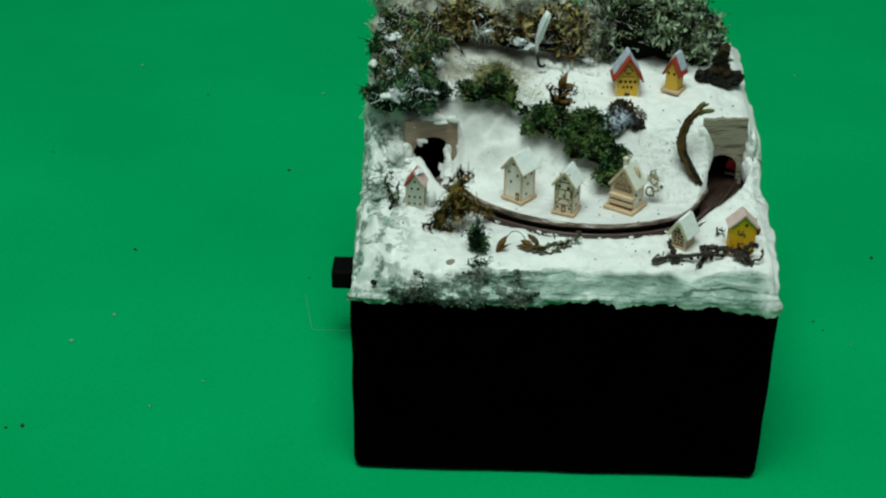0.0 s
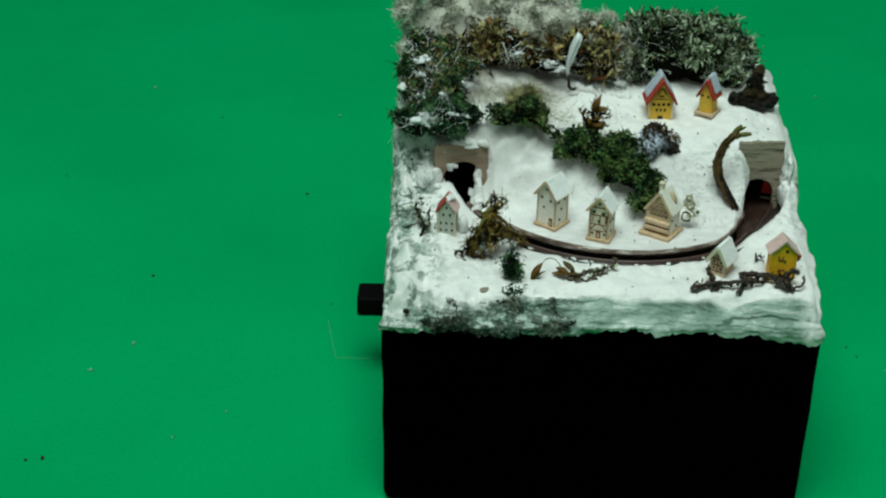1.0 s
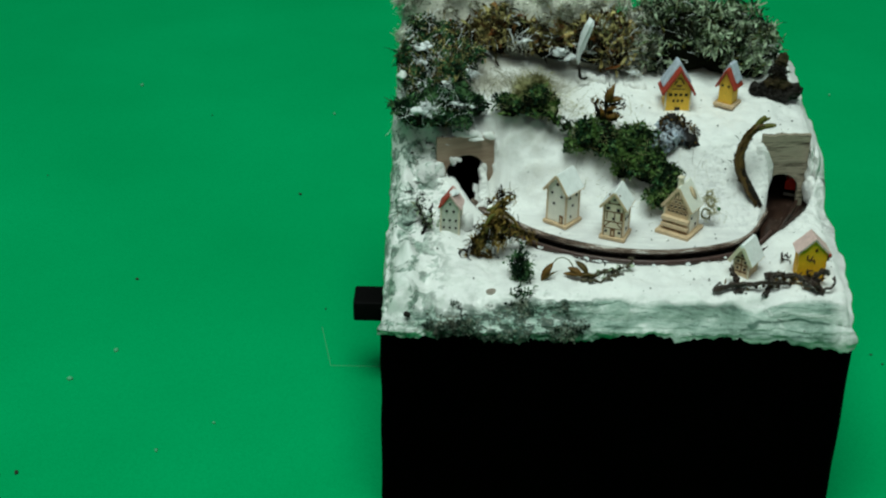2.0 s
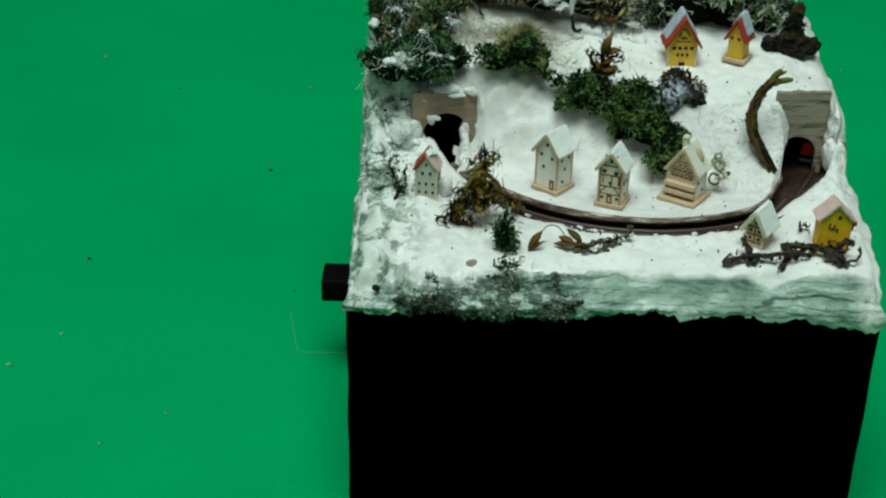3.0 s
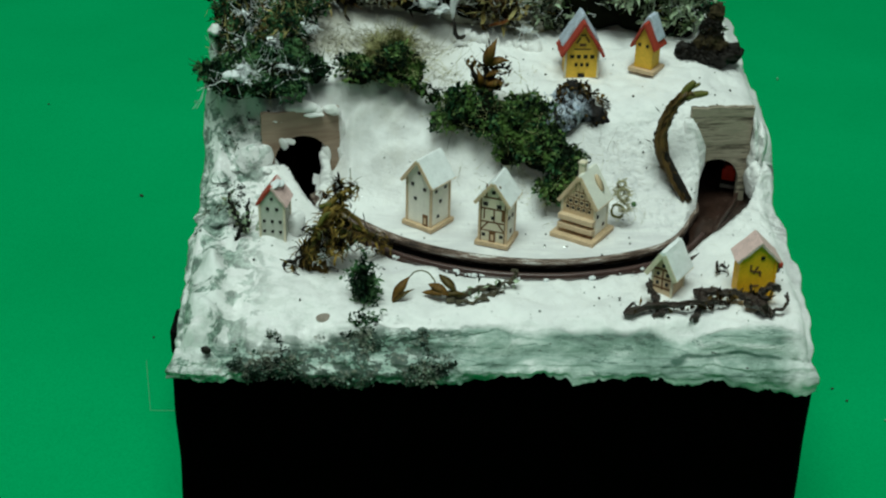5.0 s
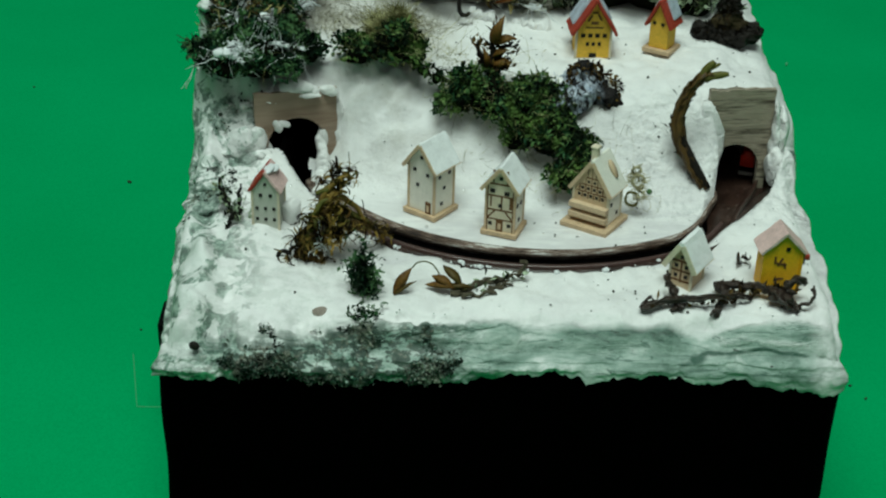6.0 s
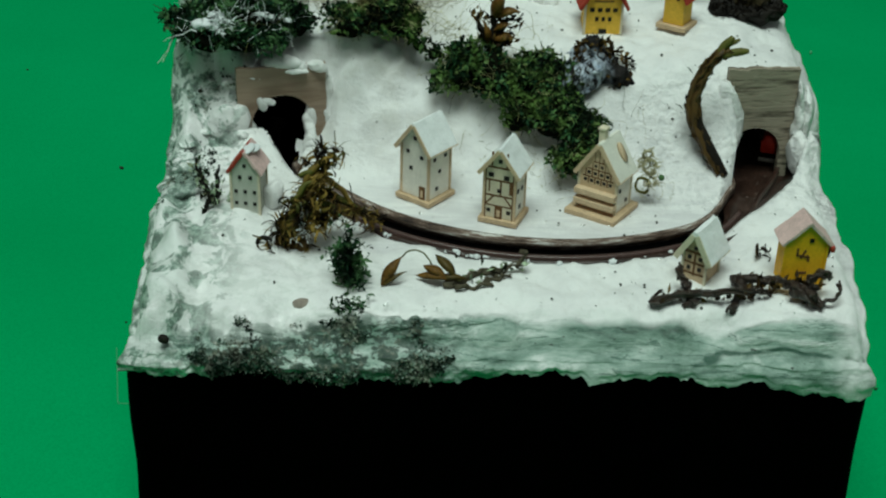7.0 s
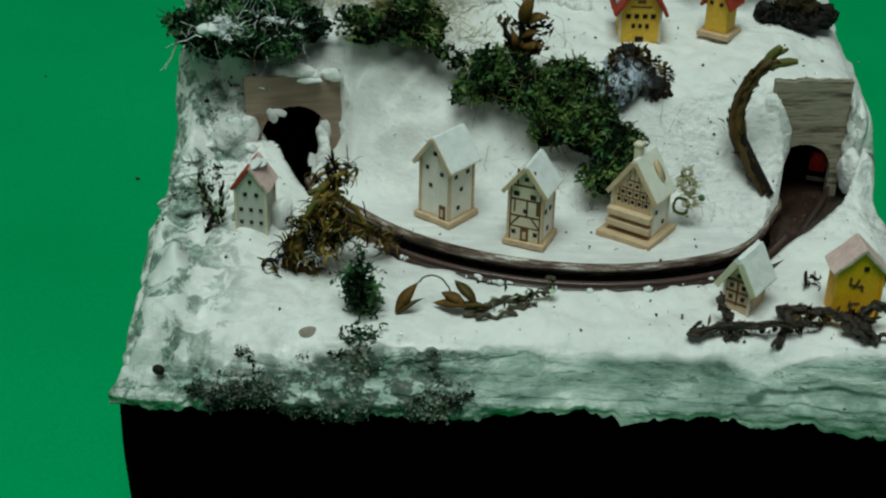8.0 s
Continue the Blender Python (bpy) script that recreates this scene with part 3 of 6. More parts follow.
def height(x, y):
    """The lie of the snow, without its roughness."""
    x, y = np.asarray(x, float), np.asarray(y, float)
    r, th = polar(x, y)
    q = r - ring_radius(th)
    left, right = sm(-2.0, -3.6, x), sm(3.0, 4.3, x)
    plateau = 7.22 + (0.13 + 0.11 * sm(1.5, -0.5, x)) * (y - 5) + 0.42 * sm(-0.6, -3.0, x) - 0.25 * sm(3.6, 4.9, x)
    toe = 3.25 - 0.1 * sm(1.5, 3.0, x) + 0.45 * sm(-0.8, -2.3, x) + 0.36 * sm(-2.3, -2.7, x)
    inside = 5.66 + (plateau - 5.66) * sm(toe, 5.0 + 0.05 * sm(0.0, -2.5, x), y)
    out = 5.52 - 0.10 * sm(1.0, 0.2, y) + left * 0.20 * np.clip(y - 0.3, 0, 9) + right * 0.10 * np.clip(y - 0.5, 0, 9)
    out = out + (plateau - out) * left * sm(3.85, 4.75, y - 0.35 * sm(-3.95, -3.65, x)) + (plateau - out) * right * sm(3.5, 5.0, y)
    tunnel = ((th > TH_R) & (y > 4.72)) | (th < TH_L)
    z = np.where(q < 0, inside, out)
    hill = np.maximum(np.maximum(inside, out), plateau - 0.12)
    behind = np.where(x < CX, TH_L - np.where(th > 0, th - 360, th), th - TH_R)
    hill = np.minimum(hill, np.where(x < CX, 7.03, 7.08) + 0.06 * np.clip(behind, 0, 90))
    z = np.where(tunnel, np.where(np.abs(q) < np.where(x < 0, 0.66, 0.62), hill, z), z)
    z = np.where(tunnel & (y > 5.2), plateau, z)
    channel = (~tunnel) & (q > -slot_in(th) - 0.05) & (q < slot_out(th)) & (y < 5.2)
    return np.where(channel, 5.05, z), channel


def rough(x, y):
    r, th = polar(x, y)
    disc = (r < ring_radius(th) - 0.15) & (y < 4.0)
    out = np.empty(len(x))
    for i in range(len(x)):
        p = Vector((x[i], y[i], 0.0))
        a = noise.noise(p * 1.6) * 0.07 + noise.noise(p * 4.5) * 0.03 + noise.noise(p * 11) * 0.007
        edge = max(0.0, min(1.0, (-3.4 - x[i]) / 1.2)) + max(0.0, min(1.0, (0.9 - y[i]) / 0.9)) * 0.7
        a += edge * (noise.noise(p * 1.7 + Vector((9, 3, 1))) * 0.17 + noise.noise(p * 4.2 + Vector((2, 7, 5))) * 0.06)
        flank = max(0.0, min(1.0, (-3.55 - x[i]) / 0.5))
        back = max(0.0, min(1.0, (y[i] - 2.2) / 1.2))
        streak = noise.noise(Vector((x[i] * 3.4, y[i] * 1.1, 4.0)))
        a += flank * (0.20 * streak + (0.03 + 0.09 * back) * noise.noise(p * 6.0) + 0.42 * back * (0.20 - abs(noise.noise(p * 2.0 + Vector((1, 8, 3))))))
        if y[i] < 4.6:
            a += 0.15 * math.exp(-((x[i] + 4.52) / 0.17) ** 2) * max(0.0, 0.7 + 0.9 * noise.noise(Vector((3.0, y[i] * 1.4, 2.0))))
        fold = max(0.0, 1 - abs(x[i] + 1.8) / 1.4) * max(0.0, 1 - abs(y[i] - 4.7) / 0.9)
        a += fold * 0.34 * (0.5 - abs(noise.noise(p * 2.1 + Vector((5, 0, 2)))) * 2)
        for bx, by, sx, sy, hh in ((-2.45, 4.80, 0.42, 0.11, 0.26), (-1.95, 4.62, 0.36, 0.09, 0.18), (-2.3, 4.50, 0.30, 0.08, 0.14), (-1.5, 4.48, 0.32, 0.09, 0.12), (-1.75, 4.25, 0.28, 0.07, 0.08)):
            a += hh * math.exp(-((x[i] - bx) / sx) ** 2 - ((y[i] - by - 0.12 * (x[i] - bx)) / sy) ** 2)
        out[i] = a * (0.35 if disc[i] else 1.0)
    return out


X0, X1, Y0, Y1 = -4.80, 4.80, 0.10, DEPTH - 0.1
NX, NY = 250, 228
gx, gy = np.meshgrid(np.linspace(X0, X1, NX), np.linspace(Y0, Y1, NY))
gx, gy = gx.ravel().copy(), gy.ravel().copy()
r, th = polar(gx, gy)
for sign in (-1, 1):
    edge = ring_radius(th) + (slot_out(th) if sign > 0 else -slot_in(th) - 0.05)
    near = (np.abs(r - edge) < 0.032) & (th > TH_L - 5) & (th < TH_R) & (gy > 0.5)
    push = np.where(r < edge, edge - 0.004, edge + 0.004)
    gx[near] = (CX + (gx - CX) * push / r)[near]
    gy[near] = (CY + (gy - CY) * push / r)[near]
gz, chan = height(gx, gy)
gz = gz + np.where(chan, 0, 1) * rough(gx, gy)
# the sheet droops towards its rim
rim = np.minimum(np.minimum(gx - X0, X1 - gx), np.minimum(gy - Y0, Y1 - gy))
gz = gz - 0.17 * (1 - np.sqrt(1 - np.clip(1 - rim / 0.26, 0, 1) ** 2))
wob = np.array([noise.noise(Vector((q * 0.8, 2.0, 6.0))) + 0.5 * noise.noise(Vector((q * 2.3, 5.0, 1.0))) for q in gx])
back = 0.18 + 0.24 * sm(-2.5, 0.0, gx) + 0.12 * wob
scar = np.array([0.0 if w > 0.9 else abs(noise.noise(Vector((q * 0.9, w * 3.5, 8.0)))) + (0.8 if q < -0.3 else 0.3) * abs(noise.noise(Vector((q * 2.6, w * 6.0, 3.0)))) + (0.6 if q < -0.3 else 0.2) * abs(noise.noise(Vector((q * 6.0, w * 11.0, 5.0)))) for q, w in zip(gx, gy)])
gz = gz - sm(1.0, 0.25, (gy - Y0) / (back + 0.25)) * 0.24 * scar
gz = gz - (0.12 + 0.09 * sm(-2.5, 0.0, gx)) * np.clip(1 - (gy - Y0) / back, 0, 1) ** 1.5
gz = np.where((gy < 0.6) & ~chan, np.maximum(gz, 5.0 + 0.04 * wob), gz)
idx = np.arange(NX * NY).reshape(NY, NX)
quads = np.stack([idx[:-1, :-1], idx[:-1, 1:], idx[1:, 1:], idx[1:, :-1]], -1).reshape(-1, 4)
zq = gz[quads]
cq = chan[quads]
mid_th = polar(gx[quads].mean(1), gy[quads].mean(1))[1]
mouth = cq.any(1) & ~cq.all(1) & ((np.abs(mid_th - TH_L) < 1.6) | ((gx[quads].mean(1) > 3.2) & (np.abs(gy[quads].mean(1) - 4.72) < 0.10)))
mr, mt = polar(gx[quads].mean(1), gy[quads].mean(1))
mouth |= (np.ptp(zq, axis=1) > 0.22) & (np.abs(mt - TH_L) < 2.6) & (mr - ring_radius(mt) < 0.80) & (mr - ring_radius(mt) > -0.42)
quads = quads[~mouth]
snow_v = [np.stack([gx, gy, gz], 1)]
snow_f = quads.tolist()
# the overhanging crust round the rim
loop = np.concatenate([idx[0, :], idx[1:, -1], idx[-1, -2::-1], idx[-2:0:-1, 0]])
base_n, rows_n = NX * NY, 44
nl = len(loop)
skirt = np.empty((rows_n, nl, 3))
cx0, cy0 = 0.0, (Y0 + Y1) / 2
for j, i in enumerate(loop):
    px, py, pz = gx[i], gy[i], gz[i]
    nx = -1.0 if px <= X0 + 1e-6 else (1.0 if px >= X1 - 1e-6 else 0.0)
    ny = -1.0 if py <= Y0 + 1e-6 else (1.0 if py >= Y1 - 1e-6 else 0.0)
    s = Vector((px * 0.9, py * 0.9, 0))
    drop = 4.67 + 0.16 * noise.noise(s * 1.1) + 0.11 * noise.noise(s * 3.7) + 0.08 * noise.noise(s * 9.0) + 0.07 * abs(noise.noise(s * 17.0))
    if ny < 0:
        drop += -0.10 * max(0.0, min(1.0, (-3.2 - px) / 0.8)) - 0.20 * math.exp(-((px + 1.7) / 0.9) ** 2) - 0.18 * max(0.0, min(1.0, (px - 2.6) / 1.5)) + 0.06
    else:
        drop -= 0.05
    for k in range(rows_n):
        u = (k + 1) / rows_n
        z = pz + (drop - pz) * u
        q3 = Vector((px, py, z))
        bulge = 0.03 + (0.17 if ny < 0 else 0.11) * math.sin(min(1.0, u * 1.5) * math.pi * 0.6)
        along = px if ny else py
        bulge += (0.035 if not (nx and ny) else 0.0) * math.exp(-((u - 0.10) / 0.07) ** 2)
        ledge = noise.noise(Vector((along * 1.1, 3.1 * ny + 1.7 * nx, z * 3.6 + 0.45 * along)))
        bulge += (0.03 if ny < 0 else 0.05) * ledge + 0.09 * noise.noise(q3 * 1.1) + 0.014 * noise.noise(Vector((along * 1.2, 7.0, z * 9.0))) + (0.03 if ny < 0 else 0.04) * noise.noise(q3 * 4.0) + (0.022 if px < -0.4 else 0.008) * noise.noise(q3 * 12)
        if ny == 0:
            bulge = bulge * 0.8 + 0.10 * max(0.0, noise.noise(q3 * 1.7))
        if nx > 0:
            bulge += 0.10 * max(0.0, min(1.0, (py - 0.6) / 0.8))
        if ny < 0:
            bulge += 0.03 + (0.05 if px < 0.3 else 0.03) * (0.25 - abs(noise.noise(q3 * 3.2))) + (0.04 if px < 0.3 else 0.015) * (0.25 - abs(noise.noise(q3 * 8.0)))
        if ny < 0:
            # a long crease under the brushed shelf
            zc = 5.06 - 0.06 * math.sin(px * 1.3) - 0.05 * max(0.0, px - 3.4) + 0.05 * noise.noise(Vector((px * 1.7, 4.0, 1.0)))
            deep = max(0.0, min(1.0, (px - 1.2) / 1.0)) * (0.6 + 0.6 * noise.noise(Vector((px * 2.3, 9.0, 2.0))))
            bulge -= 0.13 * max(0.0, deep) * math.exp(-((z - zc) / 0.035) ** 2)
            bulge += 0.05 * max(0.0, deep) * math.exp(-((z - zc - 0.13) / 0.09) ** 2)
        if nx and ny:
            bulge *= 0.75
        if u > 0.9:
            bulge -= 0.16 * (u - 0.9) / 0.1
        skirt[k, j] = (px + nx * bulge, py + ny * bulge, z)
snow_v.append(skirt.reshape(-1, 3))
prev = list(loop)
for k in range(rows_n):
    cur = [base_n + k * nl + j for j in range(nl)]
    for j in range(nl):
        j2 = (j + 1) % nl
        snow_f.append((int(prev[j]), cur[j], cur[j2], int(prev[j2])))
    prev = cur
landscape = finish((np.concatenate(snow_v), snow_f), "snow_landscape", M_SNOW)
tagged(landscape, "white painted plaster snow landscape with rough crusted edges", "model landscape")


# moss and grit stuck to the crust and the rough flank
g = np.random.default_rng(404)
face = skirt[2:41].reshape(-1, 3)
face = face[(face[:, 1] < 0.30) & (face[:, 0] > -4.1) & (face[:, 0] < 1.2)]
side = np.stack([gx, gy, gz], 1)
side = side[(gx < -3.75) & (gy > 2.2) & (gy < 5.2)]
dust_p, dust_w = [], []
shelf = np.stack([gx, gy, gz], 1)
shelf = shelf[(gy < 0.26) & (gx > -4.1) & (gx < 0.2)]
for pts, way, cut, amount, fade in ((face, (0, -1, 0.5), 0.02, 5200, True), (shelf, (0, -0.7, 0.7), 0.12, 1900, True), (side, (-0.3, -0.2, 1), 0.24, 1500, False)):
    pick = pts[g.integers(0, len(pts), amount * 3)]
    lush = np.array([noise.noise(Vector(q) * 1.5 + Vector((4, 9, 2))) + 0.7 * noise.noise(Vector(q) * 5.0) for q in pick])
    if fade:
        lush = lush - 0.9 * sm(-1.2, 0.4, pick[:, 0])
    pick = pick[lush > cut][:amount]
    dust_p.append(pick + g.normal(0, 0.025, pick.shape))
    dust_w.append(unit(np.array(way) + g.normal(size=pick.shape) * 0.9))
dust_p, dust_w = np.concatenate(dust_p), np.concatenate(dust_w)
k = len(dust_p)
M_DUST = mat_moss("crust_moss", [(0.008, 0.030, 0.018), (0.022, 0.075, 0.046), (0.060, 0.13, 0.092), (0.24, 0.25, 0.20), (0.085, 0.095, 0.062), (0.30, 0.40, 0.34)])
part("moss_dust", blades(dust_p, dust_w, g.uniform(0.015, 0.075, k), g.uniform(0.015, 0.055, k), g, 0.8), M_DUST, landscape, "dark green moss and grit stuck in the crust", smooth=False)["kind"] = "stuff"


def ground_z(x, y):
    z, c = height(np.array([x]), np.array([y]))
    return float(z[0] + (0 if c[0] else rough(np.array([x]), np.array([y]))[0]))


def ribbon(th0, th1, n, inner, outer, z_in, z_out, thick=0.1, rise=None):
    """A curved band following the loop of track."""
    v, f = [], []
    for i, t in enumerate(np.linspace(th0, th1, n)):
        R = float(ring_radius(np.array(t)))
        a, b = R + inner(t), R + outer(t)
        lift = float(rise(t)) if rise else 0.0
        c, s = math.cos(math.radians(t)), math.sin(math.radians(t))
        v += [(CX + q * c, CY + q * s, h + lift) for q, h in ((a, z_in), (b, z_out), (b, z_out - thick), (a, z_in - thick))]
        if i:
            o = 4 * (i - 1)
            f += [(o + k, o + (k + 1) % 4, o + 4 + (k + 1) % 4, o + 4 + k) for k in range(4)]
    f += [(3, 2, 1, 0), tuple(len(v) - 4 + k for k in range(4))]
    return v, f


track = thing("model_track", CX, CY, 0, 0, "dark brown curved track channel sunk in the snow", "track")


def local_ring(d):
    v, f = d
    return np.asarray(v) - np.array([CX, CY, 0.0]), f


part("bed", local_ring(ribbon(-186, 0, 150, lambda t: -0.02 - 0.58 * float(sm(-54, -30, np.array(t))), lambda t: 0.20 + 0.14 * float(sm(-50, -32, np.array(t))), 5.41, 5.44, 0.10, lambda t: 0.11 * float(sm(-28, -46, np.array(t))) * float(sm(-158, -140, np.array(t))))), M_TRACK, track)
part("inner_edge", local_ring(ribbon(-156, -28, 130, lambda t: -slot_in(np.array(t)) - 0.04 - 0.035 * float(sm(-75, -110, np.array(t))), lambda t: -slot_in(np.array(t)) + 0.012, 5.685, 5.645, 0.11)), M_EDGE, track, "worn brown and white plate edge")
# black floor and wall sheets stand in for the shade in the slot
part("trench", local_ring(ribbon(-186, 0, 150, lambda t: -float(slot_in(np.array(t))) - 0.02, lambda t: float(slot_out(np.array(t))) + 0.02, 5.10, 5.10, 0.03)), M_KNOB_SHADE, track, "black sheet standing in for the shade under the track")
part("trench_wall", local_ring(ribbon(-157, -24, 140, lambda t: -float(slot_in(np.array(t))) - 0.08, lambda t: -float(slot_in(np.array(t))) - 0.015, 5.57, 5.56, 0.48)), M_KNOB_SHADE, track, "black sheet standing in for the shade beside the track")
part("rail", local_ring(ribbon(-153, -44, 120, lambda t: 0.02, lambda t: 0.075, 5.575, 5.565, 0.07)), M_RAIL, track, "glossy brown running rail")
part("guide_rail", local_ring(ribbon(-62, 0, 56, lambda t: 0.06 + 0.20 * float(sm(-28, -56, np.array(t))), lambda t: 0.13 + 0.20 * float(sm(-28, -56, np.array(t))), 5.57, 5.60, 0.2)), M_TRACK, track)


# ---- tunnel portals ----
def arch_plate(w, h, aw, ah, off, thick, seed, notch=0.0):
    """A plate in the xz plane, bottom at zero, with an arched opening aw wide and ah high."""
    g = np.random.default_rng(seed)
    outer = [(-w / 2, 0), (-w / 2, h * 0.55), (-w / 2, h), (-w * 0.2, h), (w * 0.2, h), (w / 2, h), (w / 2, h * 0.55), (w / 2, 0)]
    n = 14
    inner = [(off - aw / 2, 0)] + [(off - aw / 2 * math.cos(a), ah - aw / 2 + aw / 2 * math.sin(a)) for a in np.linspace(0, math.pi, n)] + [(off + aw / 2, 0)]
    bm = bmesh.new()
    def ring(pts, y):
        return [bm.verts.new((x, y, z)) for x, z in pts]
    dense = []
    for a, b in zip(outer[:-1], outer[1:]):
        for k in range(5):
            t = k / 5
            dense.append((a[0] + (b[0] - a[0]) * t + g.normal(0, notch), a[1] + (b[1] - a[1]) * t + g.normal(0, notch) * (a[1] > 0)))
    dense.append(outer[-1])
    m = len(dense)
    inn = [inner[round(i * (len(inner) - 1) / (m - 1))] for i in range(m)]
    fo, fi, bo, bi = ring(dense, 0), ring(inn, 0), ring(dense, thick), ring(inn, thick)
    for k in range(m - 1):
        for q in ((fo[k], fo[k + 1], fi[k + 1], fi[k]), (bo[k + 1], bo[k], bi[k], bi[k + 1]), (fo[k + 1], fo[k], bo[k], bo[k + 1]), (fi[k], fi[k + 1], bi[k + 1], bi[k])):
            bm.faces.new(q)
    bmesh.ops.remove_doubles(bm, verts=bm.verts[:], dist=0.0005)
    return bm


pr = thing("tunnel_portal", 4.06, 4.62, 5.2, 4, "weathered grey plywood tunnel portal with arched opening", "tunnel portal")
part("plate", arch_plate(1.10, 2.03, 0.84, 1.06, -0.02, 0.12, 4, 0.010), M_PLY, pr, smooth=False)
pl = thing("tunnel_portal", -3.22, 4.24, 5.2, 16, "taupe card tunnel portal half buried in snow", "tunnel portal")
part("plate", arch_plate(1.34, 2.03, 0.95, 1.57, 0.0, 0.09, 9, 0.009), M_CARD, pl, smooth=False)


def lining(t, aw, ah, off, y0, y1, mat):
    """The arched inner sleeve behind a portal plate."""
    arch = [(off - aw / 2, 0)] + [(off - aw / 2 * math.cos(a), ah - aw / 2 + aw / 2 * math.sin(a)) for a in np.linspace(0, math.pi, 16)] + [(off + aw / 2, 0)]
    v, f = [], []
    for i, (x, z) in enumerate(arch):
        k = 1.08
        v += [(x, y0, z), (x, y1, z), (off + (x - off) * k, y1, z * 1.04), (off + (x - off) * k, y0, z * 1.04)]
        if i:
            o = 4 * (i - 1)
            f += [(o + q, o + (q + 1) % 4, o + 4 + (q + 1) % 4, o + 4 + q) for q in range(4)]
    part("lining", (np.array(v), f), mat, t, "dark brown inner sleeve of the tunnel", smooth=False)


lining(pl, 0.96, 1.575, 0.0, 0.092, 0.45, M_TRACK)
# sleeve added at the right mouth, black for the shade inside
lining(pr, 0.86, 1.07, -0.02, 0.122, 0.20, M_KNOB_SHADE)


def dab(lobes, seed):
    part("snow_dab", jitter(jitter(lobe_core(lobes, 1.0, 0.07, seed, 4), 0.035, 5, seed), 0.012, 15, seed), M_SNOW, landscape)


dab([(-2.72, 4.34, 7.20, 0.15, 0.07, 0.08), (-3.02, 4.22, 7.14, 0.18, 0.05, 0.045)], 21)
dab([(-3.24, 4.34, 7.24, 0.30, 0.13, 0.10), (-3.05, 4.36, 7.20, 0.22, 0.10, 0.07), (-2.64, 4.50, 7.10, 0.09, 0.06, 0.12)], 2)
dab([(-4.02, 3.96, 6.36, 0.30, 0.14, 0.36), (-3.82, 3.98, 6.52, 0.16, 0.12, 0.18), (-3.52, 4.10, 6.68, 0.07, 0.05, 0.10), (-3.42, 4.14, 6.72, 0.09, 0.05, 0.06), (-3.82, 3.92, 6.14, 0.24, 0.16, 0.28), (-3.62, 3.92, 5.86, 0.20, 0.14, 0.22)], 5)
dab([(-2.80 + 0.02 * math.sin(i * 2.1), 4.47 - 0.05 * i, 6.44 - 0.082 * i, 0.085 + 0.004 * i, 0.10, 0.17) for i in range(12)], 7)
dab([(-3.70, 4.16, 6.22, 0.09, 0.09, 0.22), (-3.60, 4.04, 5.98, 0.11, 0.12, 0.20), (-3.50, 3.84, 5.80, 0.13, 0.18, 0.18), (-3.44, 3.60, 5.66, 0.12, 0.22, 0.15)], 8)
dab([(-2.58, 4.50, 6.66, 0.09, 0.05, 0.40), (-2.62, 4.48, 6.28, 0.11, 0.05, 0.34), (-2.66, 4.46, 5.92, 0.10, 0.05, 0.26)], 6)
dab([(-4.72, 5.2, 7.62, 0.12, 0.22, 0.36), (-4.74, 5.10, 8.02, 0.10, 0.16, 0.38), (-4.66, 4.95, 8.38, 0.12, 0.10, 0.10)], 13)
g = np.random.default_rng(314)
crust_lumps = []
for _ in range(34):
    lx, ly = g.uniform(-4.74, -3.85), g.uniform(2.5, 4.45)
    if -3.95 < lx and 1.7 < ly < 3.0:
        continue
    lr = g.uniform(0.07, 0.20)
    crust_lumps.append((lx, ly, ground_z(lx, ly) - 0.02, lr * g.uniform(0.8, 1.7), lr * g.uniform(0.7, 1.3), lr * g.uniform(0.25, 0.5)))
bm = lobe_core(crust_lumps, 1.0, 0.08, 14, 4)
jitter(bm, 0.05, 6, 14)
jitter(bm, 0.02, 15, 3)
part("snow_dab", bm, M_SNOW, landscape)
drips = []
for _ in range(26):
    lx = g.uniform(-0.6, 1.0)
    drips.append((lx, g.uniform(6.62, 6.74), ground_z(lx, 6.7) + 0.03, g.uniform(0.03, 0.08), 0.06, g.uniform(0.05, 0.17)))
dab(drips, 15)
dab([(-3.16, 2.42, 6.05, 0.15, 0.14, 0.22)], 10)
slab_v, slab_f = tube([(3.44, 4.56, 7.05), (3.51, 4.54, 6.80), (3.60, 4.52, 6.50), (3.64, 4.50, 6.20), (3.62, 4.46, 5.90), (3.57, 4.40, 5.60), (3.50, 4.32, 5.40)], [0.07, 0.15, 0.18, 0.17, 0.13, 0.11, 0.08], 14)
slab_v = (slab_v - [0, 4.5, 0]) * [1, 0.55, 1] + [0, 4.5, 0]
slab_v = slab_v + np.array([noise.noise_vector(Vector(q) * 5) for q in slab_v]) * 0.04
part("snow_dab", (slab_v, slab_f), M_SNOW, landscape)
dab([(4.78, 4.66, 6.45, 0.10, 0.2, 0.5), (4.66, 4.60, 6.72, 0.06, 0.10, 0.36), (4.64, 4.58, 6.35, 0.08, 0.12, 0.34), (4.68, 4.45, 5.95, 0.13, 0.22, 0.35)], 9)


